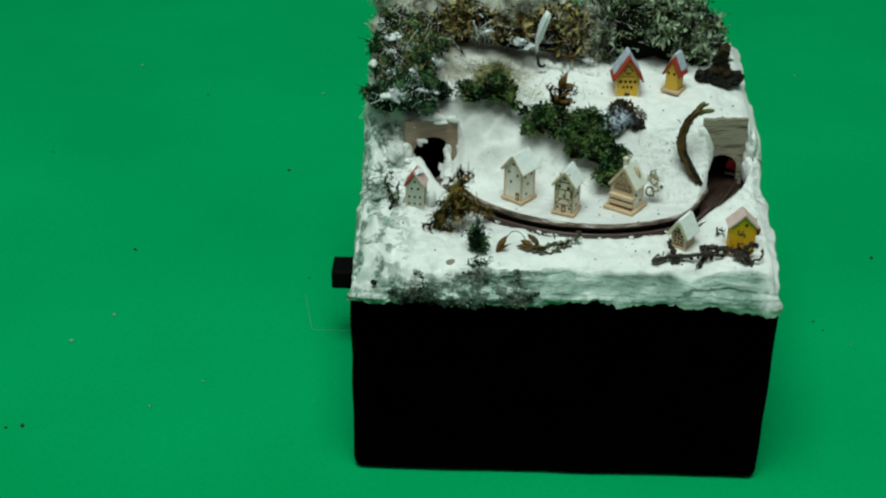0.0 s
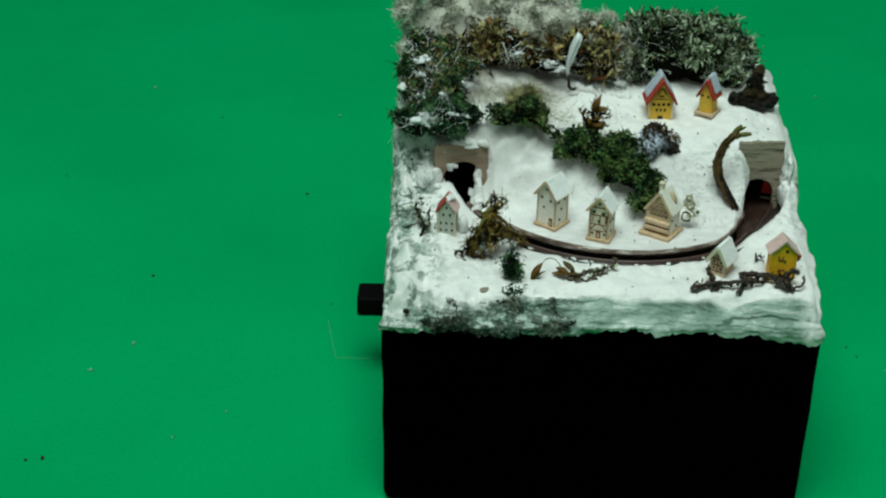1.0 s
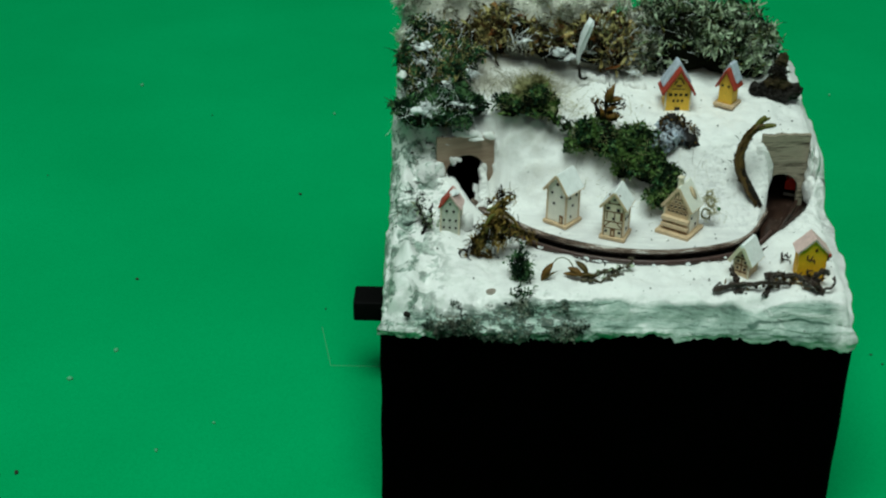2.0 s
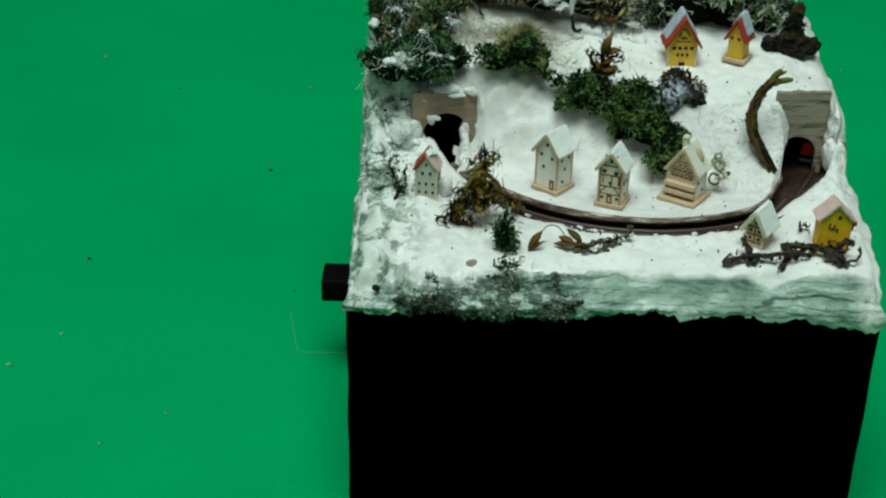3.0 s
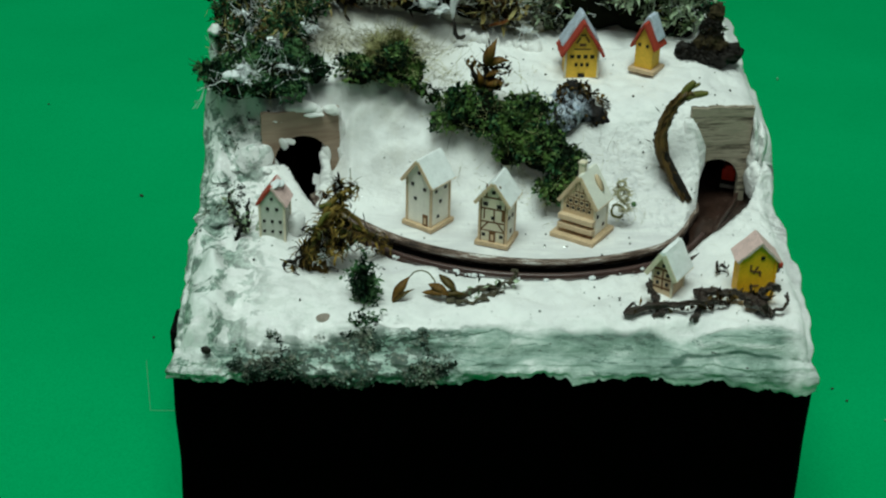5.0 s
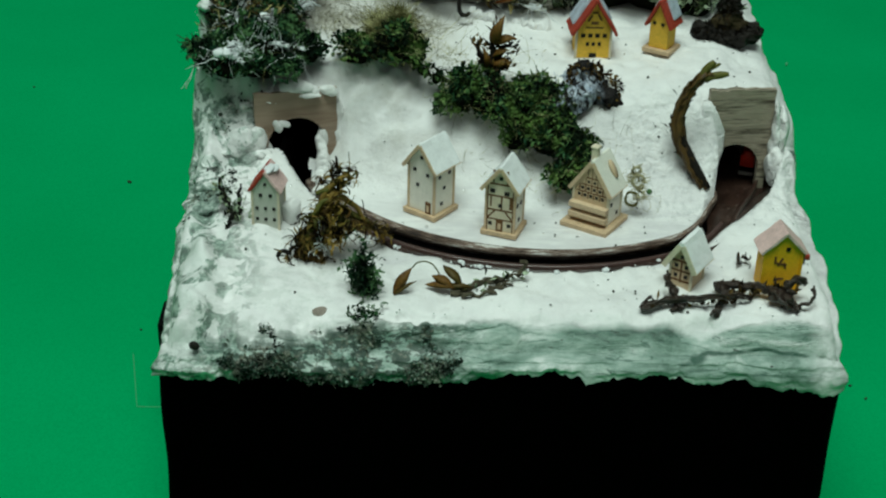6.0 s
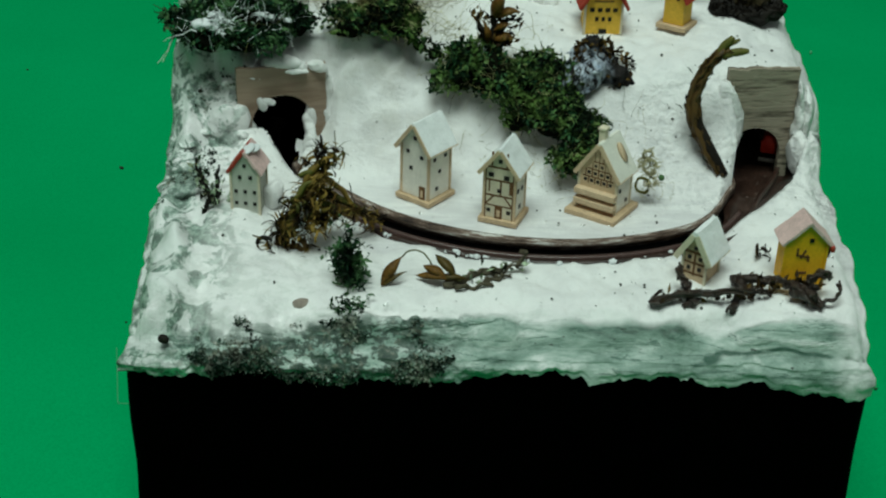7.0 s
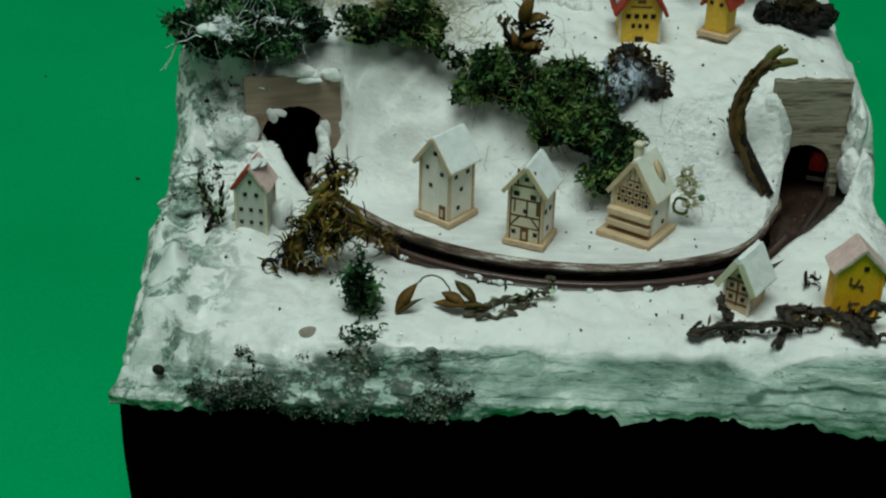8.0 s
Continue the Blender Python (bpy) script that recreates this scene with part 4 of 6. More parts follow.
# ---- houses ----
def gable_body(w, d, hw, hr):
    bm = bmesh.new()
    v = [bm.verts.new(p) for p in ((-w / 2, -d / 2, 0), (w / 2, -d / 2, 0), (w / 2, d / 2, 0), (-w / 2, d / 2, 0), (-w / 2, -d / 2, hw), (w / 2, -d / 2, hw), (w / 2, d / 2, hw), (-w / 2, d / 2, hw), (0, -d / 2, hr), (0, d / 2, hr))]
    for q in ((0, 1, 5, 8, 4), (1, 2, 6, 5), (3, 7, 9, 6, 2), (0, 4, 7, 3), (4, 8, 9, 7), (5, 6, 9, 8), (3, 2, 1, 0)):
        bm.faces.new([v[i] for i in q])
    bmesh.ops.bevel(bm, geom=bm.edges[:], offset=0.008, segments=1, affect="EDGES")
    return bm


def roof_slab(w, d, hw, hr, over, thick, side):
    """One sloping roof board, from the ridge past the eaves."""
    slope = math.atan2(hr - hw, w / 2)
    run = math.hypot(w / 2, hr - hw) + over
    bm = bmesh.new()
    box(bm, (run / 2 - thick * 0.45, 0, thick / 2), (run + thick * 0.9, d + over * 1.6, thick), 0.010)
    bmesh.ops.subdivide_edges(bm, edges=[e for e in bm.edges if e.calc_length() > 0.2], cuts=5, use_grid_fill=True)
    jitter(bm, 0.012, 7, side * 3 + w)
    m = Matrix.Translation((0, 0, hr)) @ (Matrix.Identity(4) if side > 0 else Matrix.Rotation(math.pi, 4, "Z")) @ Matrix.Rotation(slope, 4, "Y")
    bmesh.ops.transform(bm, matrix=m, verts=bm.verts)
    return bm


def on_wall(face, u, z, w, d, sw, sh, proud=0.014):
    """Centre and size of a small plate on one wall: f front, r right, l left."""
    if face == "f":
        return (u, -d / 2, z), (sw, proud * 2, sh)
    s = 1 if face == "r" else -1
    return (s * w / 2, u, z), (proud * 2, sw, sh)


def house(x, y, z, rz, w, d, hw, hr, label, wall, roof, base=None, windows=(), door=None, timber=(), corner=None, over=0.09, thick=0.045, name="toy_house", roof_label="", win=0.05, door_mat=None, front=None, trim=None):
    t = thing(name, x, y, z, rz, label, "toy house", "miniature village houses")
    zb = 0.0
    if base:
        zb = 0.075
        bx, by = base if isinstance(base, tuple) else (base, base)
        part("base_plate", boxes([((0, -0.35 * (by - bx), zb / 2), (w + bx, d + by, zb))], 0.007), M_PLATE, t, "tan card base", smooth=False)
    shift = Matrix.Translation((0, 0, zb))
    bm = gable_body(w, d, hw, hr)
    bmesh.ops.transform(bm, matrix=shift, verts=bm.verts)
    part("body", bm, wall, t, smooth=False)
    for side in (-1, 1):
        bm = roof_slab(w, d, hw, hr, over, thick, side)
        bmesh.ops.transform(bm, matrix=shift, verts=bm.verts)
        part("roof", bm, roof[side > 0] if isinstance(roof, tuple) else roof, t, roof_label, smooth=False)
    if trim:
        slope, run = math.atan2(hr - hw, w / 2), math.hypot(w / 2, hr - hw) + over
        for side in (-1, 1):
            bm = boxes([((run / 2, -(d + over * 1.6) / 2 - 0.002, thick / 2 - 0.006), (run + 0.014, 0.016, thick + 0.014)), ((run + 0.003, 0, thick / 2 - 0.005), (0.014, d + over * 1.6, thick + 0.004))], 0.003)
            turn = Matrix.Identity(4) if side > 0 else Matrix.Rotation(math.pi, 4, "Z") @ Matrix.Scale(-1, 4, (0, 1, 0))
            bmesh.ops.transform(bm, matrix=Matrix.Translation((0, 0, hr + zb)) @ turn @ Matrix.Rotation(slope, 4, "Y"), verts=bm.verts)
            bmesh.ops.recalc_face_normals(bm, faces=bm.faces[:])
            part("roof_edge", bm, trim, t, "tan card roof edge", smooth=False)
    if front:
        bm = gable_body(w - 0.012, 0.012, hw, hr - 0.01)
        bmesh.ops.translate(bm, vec=(0, -d / 2 - 0.003, zb), verts=bm.verts)
        part("front_panel", bm, front, t, "tan card front panel", smooth=False)
    for face, u, h, *s in windows:
        ww, wh = s if s else (win, win)
        c, sz = on_wall(face, u, h + zb, w, d, ww, wh)
        part("window", boxes([(c, sz)]), M_WIN, t, smooth=False)
    if door:
        face, u, dw, dh = door
        c, sz = on_wall(face, u, dh / 2 + zb, w, d, dw, dh, 0.016)
        dr = part("door", boxes([(c, sz)]), door_mat or M_TIMBER, t, smooth=False)
        c, sz = on_wall(face, u, dh * 0.45 + zb, w, d, dw * 0.45, dh * 0.55, 0.02)
        part("door_panel", boxes([(c, sz)]), M_TAN, dr, smooth=False)
    for face, u, h, sw, sh, *tilt in timber:
        c, sz = on_wall(face, u, h + zb, w, d, sw, sh, 0.010)
        turn = Matrix.Rotation(radians(tilt[0]), 4, "Y" if face == "f" else "X") if tilt else None
        part("beam", box(bmesh.new(), c, sz, 0.0, turn), M_TIMBER, t, smooth=False)
    if corner:
        for sx, sy in ((1, -1), (-1, -1), (1, 1)):
            part("corner_post", boxes([((sx * w / 2, sy * d / 2, zb + hw / 2), (0.035, 0.035, hw))]), corner, t, smooth=False)
    return t


house(-1.04, 3.22, 5.68, -38, 0.50, 0.50, 0.80, 1.13, "tall white toy house with tan base and dark square windows", M_WHITE, M_ROOFW, 0.13,
      [("f", 0.0, 0.93), ("f", -0.13, 0.70), ("f", 0.12, 0.66), ("f", -0.07, 0.45), ("r", -0.12, 0.62), ("r", 0.13, 0.62), ("r", 0.0, 0.40), ("r", -0.06, 0.14)],
      ("f", 0.14, 0.10, 0.20), (), M_TAN, win=0.052, trim=M_TAN)
tim = [("f", 0, 0.60, 0.46, 0.018), ("f", 0, 0.36, 0.46, 0.018), ("f", 0, 0.80, 0.40, 0.018), ("f", -0.21, 0.40, 0.02, 0.8), ("f", 0.21, 0.40, 0.02, 0.8), ("f", 0.02, 0.48, 0.016, 0.24),
       ("f", -0.12, 0.92, 0.016, 0.22), ("f", 0.10, 0.92, 0.016, 0.22), ("f", -0.14, 0.28, 0.016, 0.20, 40), ("f", 0.14, 0.28, 0.016, 0.20, -40), ("f", -0.16, 0.86, 0.016, 0.16, 35), ("f", 0.16, 0.86, 0.016, 0.16, -35), ("f", -0.15, 0.50, 0.014, 0.18), ("f", 0.17, 0.50, 0.03, 0.20), ("f", 0, 0.20, 0.44, 0.014), ("r", -0.2, 0.40, 0.02, 0.8)]
tim = [(f_, u, h, sw * (1.7 if sw < 0.05 else 1), sh * (1.7 if sh < 0.05 else 1), *tl) for f_, u, h, sw, sh, *tl in tim]
house(0.09, 2.62, 5.68, -21, 0.46, 0.46, 0.76, 1.06, "narrow half-timbered toy house on a tan base", M_WHITE, M_ROOFW, 0.12,
      [("f", 0.0, 0.90), ("f", -0.13, 0.68, 0.08, 0.07), ("f", 0.10, 0.66, 0.08, 0.07), ("f", 0.0, 0.44), ("f", -0.15, 0.12), ("f", 0.15, 0.12), ("r", 0.0, 0.64), ("r", -0.1, 0.42), ("r", 0.08, 0.40), ("r", 0.0, 0.14)],
      ("f", 0.0, 0.11, 0.19), tim, M_TAN, win=0.058, trim=M_TAN, front=M_CREAM)
chalet = house(1.56, 2.98, 5.66, -33, 0.60, 0.46, 0.58, 1.02, "cream chalet toy house with chimney and two balconies", M_WHITE, plain("cream_roof_paint", (0.80, 0.79, 0.70), 0.6, 0.14, 5, bump=0.5), (0.20, 0.34),
               [("f", u, 0.45, 0.05, 0.05) for u in (-0.20, -0.10, 0.0, 0.10, 0.20)] + [("f", u, 0.57, 0.05, 0.05) for u in (-0.15, -0.05, 0.05, 0.15)] + [("f", -0.05, 0.69, 0.042, 0.042), ("f", 0.05, 0.69, 0.042, 0.042), ("r", -0.12, 0.34), ("r", 0.1, 0.12)],
               None, [("f", 0, 0.505, 0.50, 0.022), ("f", 0, 0.63, 0.36, 0.022), ("f", 0, 0.755, 0.18, 0.022)] + [("f", u, 0.57, 0.02, 0.11) for u in (-0.20, -0.10, 0.0, 0.10, 0.20)] + [("f", u, 0.45, 0.02, 0.10) for u in (-0.15, -0.05, 0.05, 0.15)] + [("f", -0.10, 0.69, 0.012, 0.11), ("f", 0.0, 0.69, 0.012, 0.11), ("f", 0.10, 0.69, 0.012, 0.11), ("f", 0, 0.08, 0.36, 0.02), ("f", 0, 0.86, 0.012, 0.20), ("f", -0.07, 0.82, 0.012, 0.16), ("f", 0.07, 0.82, 0.012, 0.16)], M_CREAM, over=0.07, thick=0.05, trim=M_TAN, front=M_TAN)
for h, n in ((0.36, "balcony"), (0.20, "balcony")):
    part(n, boxes([((0, -0.29, h), (0.64, 0.12, 0.09))], 0.008), M_TAN, chalet, "tan card balcony", smooth=False)
chim = boxes([((-0.04, -0.10, 1.15), (0.10, 0.11, 0.36)), ((-0.04, -0.10, 1.31), (0.125, 0.135, 0.05))], 0.012)
part("chimney", chim, M_CREAM, chalet)
bm = bmesh.new()
bmesh.ops.create_cone(bm, cap_ends=True, segments=16, radius1=0.10, radius2=0.10, depth=0.03)
bmesh.ops.transform(bm, matrix=Matrix.Translation((0.20, 0.07, 0.94)) @ Matrix.Rotation(math.radians(58), 4, "Y") @ Matrix.Diagonal((1.5, 0.62, 1, 1)), verts=bm.verts)
part("dormer", bm, M_TAN, chalet, "tan oval dormer on the roof")

gz_ = ground_z(2.78, 1.32)
house(2.74, 1.34, gz_ - 0.10, -35, 0.34, 0.42, 0.49, 0.78, "small half-timbered toy house with pale roof standing in snow", M_TAN, M_ROOFW, None,
      [("f", -0.08, 0.43), ("f", 0.08, 0.43), ("f", -0.08, 0.27), ("f", 0.08, 0.27), ("f", 0.0, 0.58)], None,
      [("f", 0, 0.51, 0.36, 0.035), ("f", 0, 0.35, 0.36, 0.025), ("f", 0, 0.19, 0.36, 0.025), ("f", -0.165, 0.27, 0.025, 0.46), ("f", 0.165, 0.27, 0.025, 0.46), ("f", 0, 0.33, 0.025, 0.34)], M_CREAM, over=0.11, thick=0.07, trim=M_CREAM)
yf = house(4.05, 1.23, ground_z(4.1, 1.2) - 0.13, 3, 0.56, 0.34, 0.75, 1.02, "bright yellow toy house with pale pink roof", M_YEL, M_PINK, None,
           [("f", 0.06, 0.79, 0.06, 0.06)], None, [("f", -0.03, 0.58, 0.03, 0.14, 25), ("f", -0.03, 0.55, 0.19, 0.03, 12), ("f", -0.11, 0.62, 0.03, 0.10), ("f", 0.04, 0.52, 0.03, 0.10, -15), ("f", 0.0, 0.3, 0.10, 0.03)], M_YEL, over=0.065, thick=0.05)
part("gable_tip", boxes([((0.34, -0.21, 0.69), (0.06, 0.09, 0.09))], 0.015), M_RED, yf, "red painted eave end")
hl = house(-3.51, 2.36, 5.83, -8, 0.40, 0.40, 0.68, 0.95, "pale grey toy house with pinkish red roof", M_PALE, (M_RED, M_PINK), None,
           [("f", u, h, 0.045, 0.045) for h in (0.20, 0.38) for u in (-0.13, 0.0, 0.13)] + [("f", -0.07, 0.60, 0.05, 0.05), ("f", 0.08, 0.60, 0.05, 0.05), ("f", 0.0, 0.78, 0.045, 0.045)], None, (), M_CREAM, over=0.05)
part("snow_cap", lobe_core([(0.03, -0.05, 0.97, 0.07, 0.17, 0.035), (0.08, 0.06, 0.93, 0.07, 0.14, 0.03)], 1.0, 0.03, 3, 4), M_FROST, hl, "dab of snow on the ridge")
yb = house(1.66, 5.92, 7.32, 2, 0.58, 0.46, 0.52, 0.98, "yellow toy house with red roof capped in snow", M_YEL2, M_RED, None,
           [("f", u, 0.40, 0.07, 0.06) for u in (-0.18, -0.06, 0.06, 0.18)] + [("f", u, 0.25, 0.05, 0.06) for u in (-0.10, 0.0, 0.10)] + [("f", 0.0, 0.05, 0.12, 0.07)], None, [("f", 0.0, 0.62, 0.12, 0.05), ("f", -0.08, 0.70, 0.03, 0.12, 30), ("f", 0.08, 0.72, 0.03, 0.12, -30), ("f", 0.0, 0.80, 0.10, 0.03), ("f", 0.0, 0.54, 0.30, 0.02)], M_CREAM, over=0.13, thick=0.05)
for side in (-1, 1):
    bm = roof_slab(0.58, 0.34, 0.57, 1.04, -0.02 if side > 0 else 0.06, 0.05, side)
    bmesh.ops.translate(bm, vec=(0, 0.10, 0.02), verts=bm.verts)
    part("snow_cap", bm, M_FROSTBLUE, yb, "white snow on the roof")
ys = house(2.88, 6.04, 7.36, -32, 0.34, 0.34, 0.46, 0.80, "small yellow toy house with red roof and snow cap", M_YEL2, M_RED, 0.16,
           [("f", -0.09, 0.44, 0.05, 0.05), ("f", 0.06, 0.43, 0.05, 0.05)], None, (), None, over=0.10, thick=0.05)
for side in (-1, 1):
    bm = roof_slab(0.35, 0.30, 0.55, 0.93, 0.0, 0.06, side)
    bmesh.ops.translate(bm, vec=(0, 0.08, 0.02), verts=bm.verts)
    part("snow_cap", bm, M_FROSTBLUE, ys, "white snow on the roof")


# ---- train at the tunnel mouth ----
train = thing("model_train", 4.40, 5.12, 5.43, -18, "tiny red locomotive with green tender at the tunnel mouth", "model train")
part("boiler", boxes([((0, 0.14, 0.30), (0.24, 0.42, 0.22)), ((0, -0.02, 0.36), (0.16, 0.12, 0.26))], 0.03), M_LOCO, train)
part("chassis", boxes([((0, 0.15, 0.10), (0.26, 0.50, 0.14))], 0.02), M_KNOB_SHADE, train)
part("buffer_beam", boxes([((0, -0.11, 0.10), (0.26, 0.04, 0.07))], 0.01), M_STEEL, train)
part("tender", boxes([((0.03, 0.62, 0.28), (0.26, 0.46, 0.34))], 0.03), M_LOCOG, train, "green tender")


# ---- moss, lichen and plants ----
moss("lichen_mound", [(-3.3, 8.1, 8.5, 1.65, 1.0, 1.35), (-1.6, 8.0, 8.55, 1.5, 1.0, 1.3), (-0.2, 7.9, 8.15, 1.2, 0.95, 0.95), (0.9, 7.75, 7.80, 0.65, 0.6, 0.60)],
     "big mound of pale grey lichen fibres on the snow", MOSS_GREY, plain("lichen_heart", (0.58, 0.57, 0.49), 0.9, 0.4, 3), 16000, (0.07, 0.05), 22000, MOSS_GREY, 0.22, 0.012, 0, 0.3, 11, lump=0.17, dense=14, shrink=0.86, hair=520, hair_len=0.45, hair_rad=0.016)
# near-black: shade in the gaps between leaves, put into the heart's colour
SHADE_HEART = plain("shaded_moss_heart", (0.006, 0.007, 0.004), 0.9, 0.5, 4, spec=0.0)
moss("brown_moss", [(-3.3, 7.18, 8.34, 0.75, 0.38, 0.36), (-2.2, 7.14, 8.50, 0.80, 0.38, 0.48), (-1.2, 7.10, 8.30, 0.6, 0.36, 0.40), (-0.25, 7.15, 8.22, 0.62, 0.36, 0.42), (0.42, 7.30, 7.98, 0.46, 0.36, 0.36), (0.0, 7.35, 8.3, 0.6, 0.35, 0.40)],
     "tangle of dark brown and ochre moss along the mound", MOSS_BROWN, SHADE_HEART, 1200, (0.27, 0.075), 1100, MOSS_BROWN, 0.40, 0.018, 60, 0.35, 12, 1.5, lump=0.24, frost_rad=0.026, blob=0.05, hair=330, hair_len=0.5, hair_rad=0.036, frond=1500, frond_size=(0.36, 0.085))
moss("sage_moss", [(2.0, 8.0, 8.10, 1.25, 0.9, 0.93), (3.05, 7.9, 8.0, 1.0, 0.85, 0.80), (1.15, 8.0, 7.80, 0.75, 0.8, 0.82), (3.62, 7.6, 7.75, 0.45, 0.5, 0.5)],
     "large clump of curly grey-green moss", MOSS_SAGE, SHADE_HEART, 2600, (0.16, 0.07), 2600, MOSS_SAGE, 0.30, 0.016, 22, 0.3, 13, 1.5, lump=0.3, low=-0.12, frond=3600, frond_size=(0.26, 0.07), hair=260, hair_len=0.5, hair_rad=0.016)
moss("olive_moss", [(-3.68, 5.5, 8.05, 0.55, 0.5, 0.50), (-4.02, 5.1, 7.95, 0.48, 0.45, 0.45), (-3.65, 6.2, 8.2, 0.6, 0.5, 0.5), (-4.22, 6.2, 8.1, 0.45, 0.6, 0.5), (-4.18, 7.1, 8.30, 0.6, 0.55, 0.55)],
     "upright dark olive moss dusted with white", MOSS_DARK, SHADE_HEART, 2600, (0.13, 0.07), 1300, MOSS_BROWN, 0.34, 0.014, 110, 0.3, 14, lump=0.2, frost_rad=0.026, blob=0.06, hair=170, hair_len=0.5, hair_rad=0.022, frond=2300, frond_size=(0.17, 0.06))
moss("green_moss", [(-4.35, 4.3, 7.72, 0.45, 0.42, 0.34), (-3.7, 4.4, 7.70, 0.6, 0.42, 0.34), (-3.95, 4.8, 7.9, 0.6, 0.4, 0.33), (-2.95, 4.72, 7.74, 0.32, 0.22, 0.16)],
     "dark green moss with white flock over the tunnel", MOSS_DARK, SHADE_HEART, 3200, (0.085, 0.075), 700, MOSS_DARK, 0.24, 0.012, 44, 0.3, 15, lump=0.18, frost_rad=0.026, blob=0.07, hair=80, hair_len=0.6, hair_rad=0.014, frond=2300, frond_size=(0.14, 0.06), fuzz=60)
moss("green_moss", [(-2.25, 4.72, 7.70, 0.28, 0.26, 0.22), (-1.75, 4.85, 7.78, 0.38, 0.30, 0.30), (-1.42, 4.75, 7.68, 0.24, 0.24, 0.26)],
     "small tuft of green moss on the slope", MOSS_GREEN, SHADE_HEART, 1500, (0.085, 0.075), 300, MOSS_GREEN, 0.2, 0.012, 0, 0.2, 16, lump=0.15, dense=12, frond=1000, frond_size=(0.135, 0.062), fuzz=170)
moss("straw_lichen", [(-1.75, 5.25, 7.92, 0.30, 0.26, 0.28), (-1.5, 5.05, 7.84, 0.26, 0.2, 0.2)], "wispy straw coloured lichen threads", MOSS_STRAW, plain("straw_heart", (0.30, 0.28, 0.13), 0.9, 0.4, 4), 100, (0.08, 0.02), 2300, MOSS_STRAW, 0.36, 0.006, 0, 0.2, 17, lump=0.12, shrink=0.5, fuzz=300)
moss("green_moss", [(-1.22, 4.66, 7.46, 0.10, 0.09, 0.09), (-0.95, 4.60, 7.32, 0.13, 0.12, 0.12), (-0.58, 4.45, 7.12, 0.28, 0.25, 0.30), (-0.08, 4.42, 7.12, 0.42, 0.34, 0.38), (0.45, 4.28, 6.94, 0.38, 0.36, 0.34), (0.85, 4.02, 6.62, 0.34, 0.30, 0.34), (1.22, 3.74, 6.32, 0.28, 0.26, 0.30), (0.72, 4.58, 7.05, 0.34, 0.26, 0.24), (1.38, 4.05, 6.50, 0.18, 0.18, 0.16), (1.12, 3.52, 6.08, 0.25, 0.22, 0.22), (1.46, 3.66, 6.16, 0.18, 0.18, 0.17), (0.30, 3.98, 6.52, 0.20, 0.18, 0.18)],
     "long cushion of bright green moss down the slope", MOSS_GREEN, SHADE_HEART, 3400, (0.085, 0.075), 900, MOSS_GREEN, 0.2, 0.012, 8, 0.22, 18, lump=0.2, dense=10, low=-0.5, frond=2900, frond_size=(0.165, 0.062), fuzz=420)


def clots(name_of, spots, seed):
    """White clotted flock lying on a clump."""
    t = bpy.data.objects[name_of]
    o = np.array(t.matrix_basis.translation) / CM
    g = np.random.default_rng(seed)
    for x, y, z, s in spots:
        c = np.array([x, y, z]) - o
        bits = [(*(c + g.normal(0, 0.5, 3) * s * [1.2, 0.5, 0.5]), *(s * g.uniform(0.25, 0.7, 3) * [1.3, 0.8, 0.6])) for _ in range(7)]
        part("flock_lump", jitter(jitter(lobe_core(bits, 1.0, 0.03, seed, 3), 0.05, 8, seed), 0.03, 17, seed), M_FROST, t, "white clotted flock")["kind"] = "stuff"
        n = 16
        p = c + g.normal(0, 0.7, (n, 3)) * s * [1.3, 0.5, 0.6]
        part("strand_mass", strands(p, unit(g.normal(size=(n, 3)) * [1, 0.4, 0.8]), g.uniform(0.15, 0.45, n), g.uniform(0.006, 0.014, n), g, 1.2, 8), M_FROST, t, "frosted white strands")["kind"] = "stuff"


clots("green_moss", [(-4.26, 4.05, 7.92, 0.17), (-3.45, 4.25, 7.98, 0.13), (-3.25, 4.35, 7.90, 0.11), (-3.75, 4.35, 8.05, 0.08)], 61)
clots("olive_moss", [(-4.20, 5.85, 8.72, 0.14), (-4.25, 5.6, 8.45, 0.13), (-4.22, 4.72, 8.25, 0.12), (-3.72, 4.95, 8.30, 0.10), (-4.45, 6.6, 8.65, 0.13)], 62)
clots("brown_moss", [(-1.1, 6.60, 8.35, 0.14), (-0.75, 6.60, 8.25, 0.12), (-3.0, 6.65, 8.35, 0.13), (0.7, 6.68, 7.85, 0.10), (-1.9, 6.62, 8.6, 0.10)], 63)


def loose_threads(name, pts, n, mat, label, length, rad, seed, spread=0.5, curl=1.2):
    g = np.random.default_rng(seed)
    c = np.asarray(pts, float)
    b = c[g.integers(0, len(c), n)] + g.normal(0, spread, (n, 3)) * [1, 0.7, 0.0]
    b[:, 2] = np.array([ground_z(q[0], q[1]) for q in b]) + 0.02
    o = b.mean(0)
    w = unit(g.normal(size=(n, 3)) * [1, 1, 0.12] + [0, 0, 0.10])
    v, f = strands(b - o, w, g.uniform(0.4, 1.3, n) * length, np.full(n, rad), g, curl, 7)
    ob = finish((v, f), name, mat)
    ob.matrix_basis = pose(*(o * CM))
    tagged(ob, label, "plant fibre", kind="stuff")


loose_threads("straw_fibre", [(-1.1, 5.15, 0), (-0.7, 5.2, 0), (-2.4, 5.5, 0), (0.2, 5.2, 0), (-1.0, 5.5, 0), (-0.4, 5.4, 0), (-1.9, 5.7, 0)], 170, MOSS_STRAW, "fine straw fibres scattered on the snow", 0.8, 0.0055, 31, 0.32, 1.5)
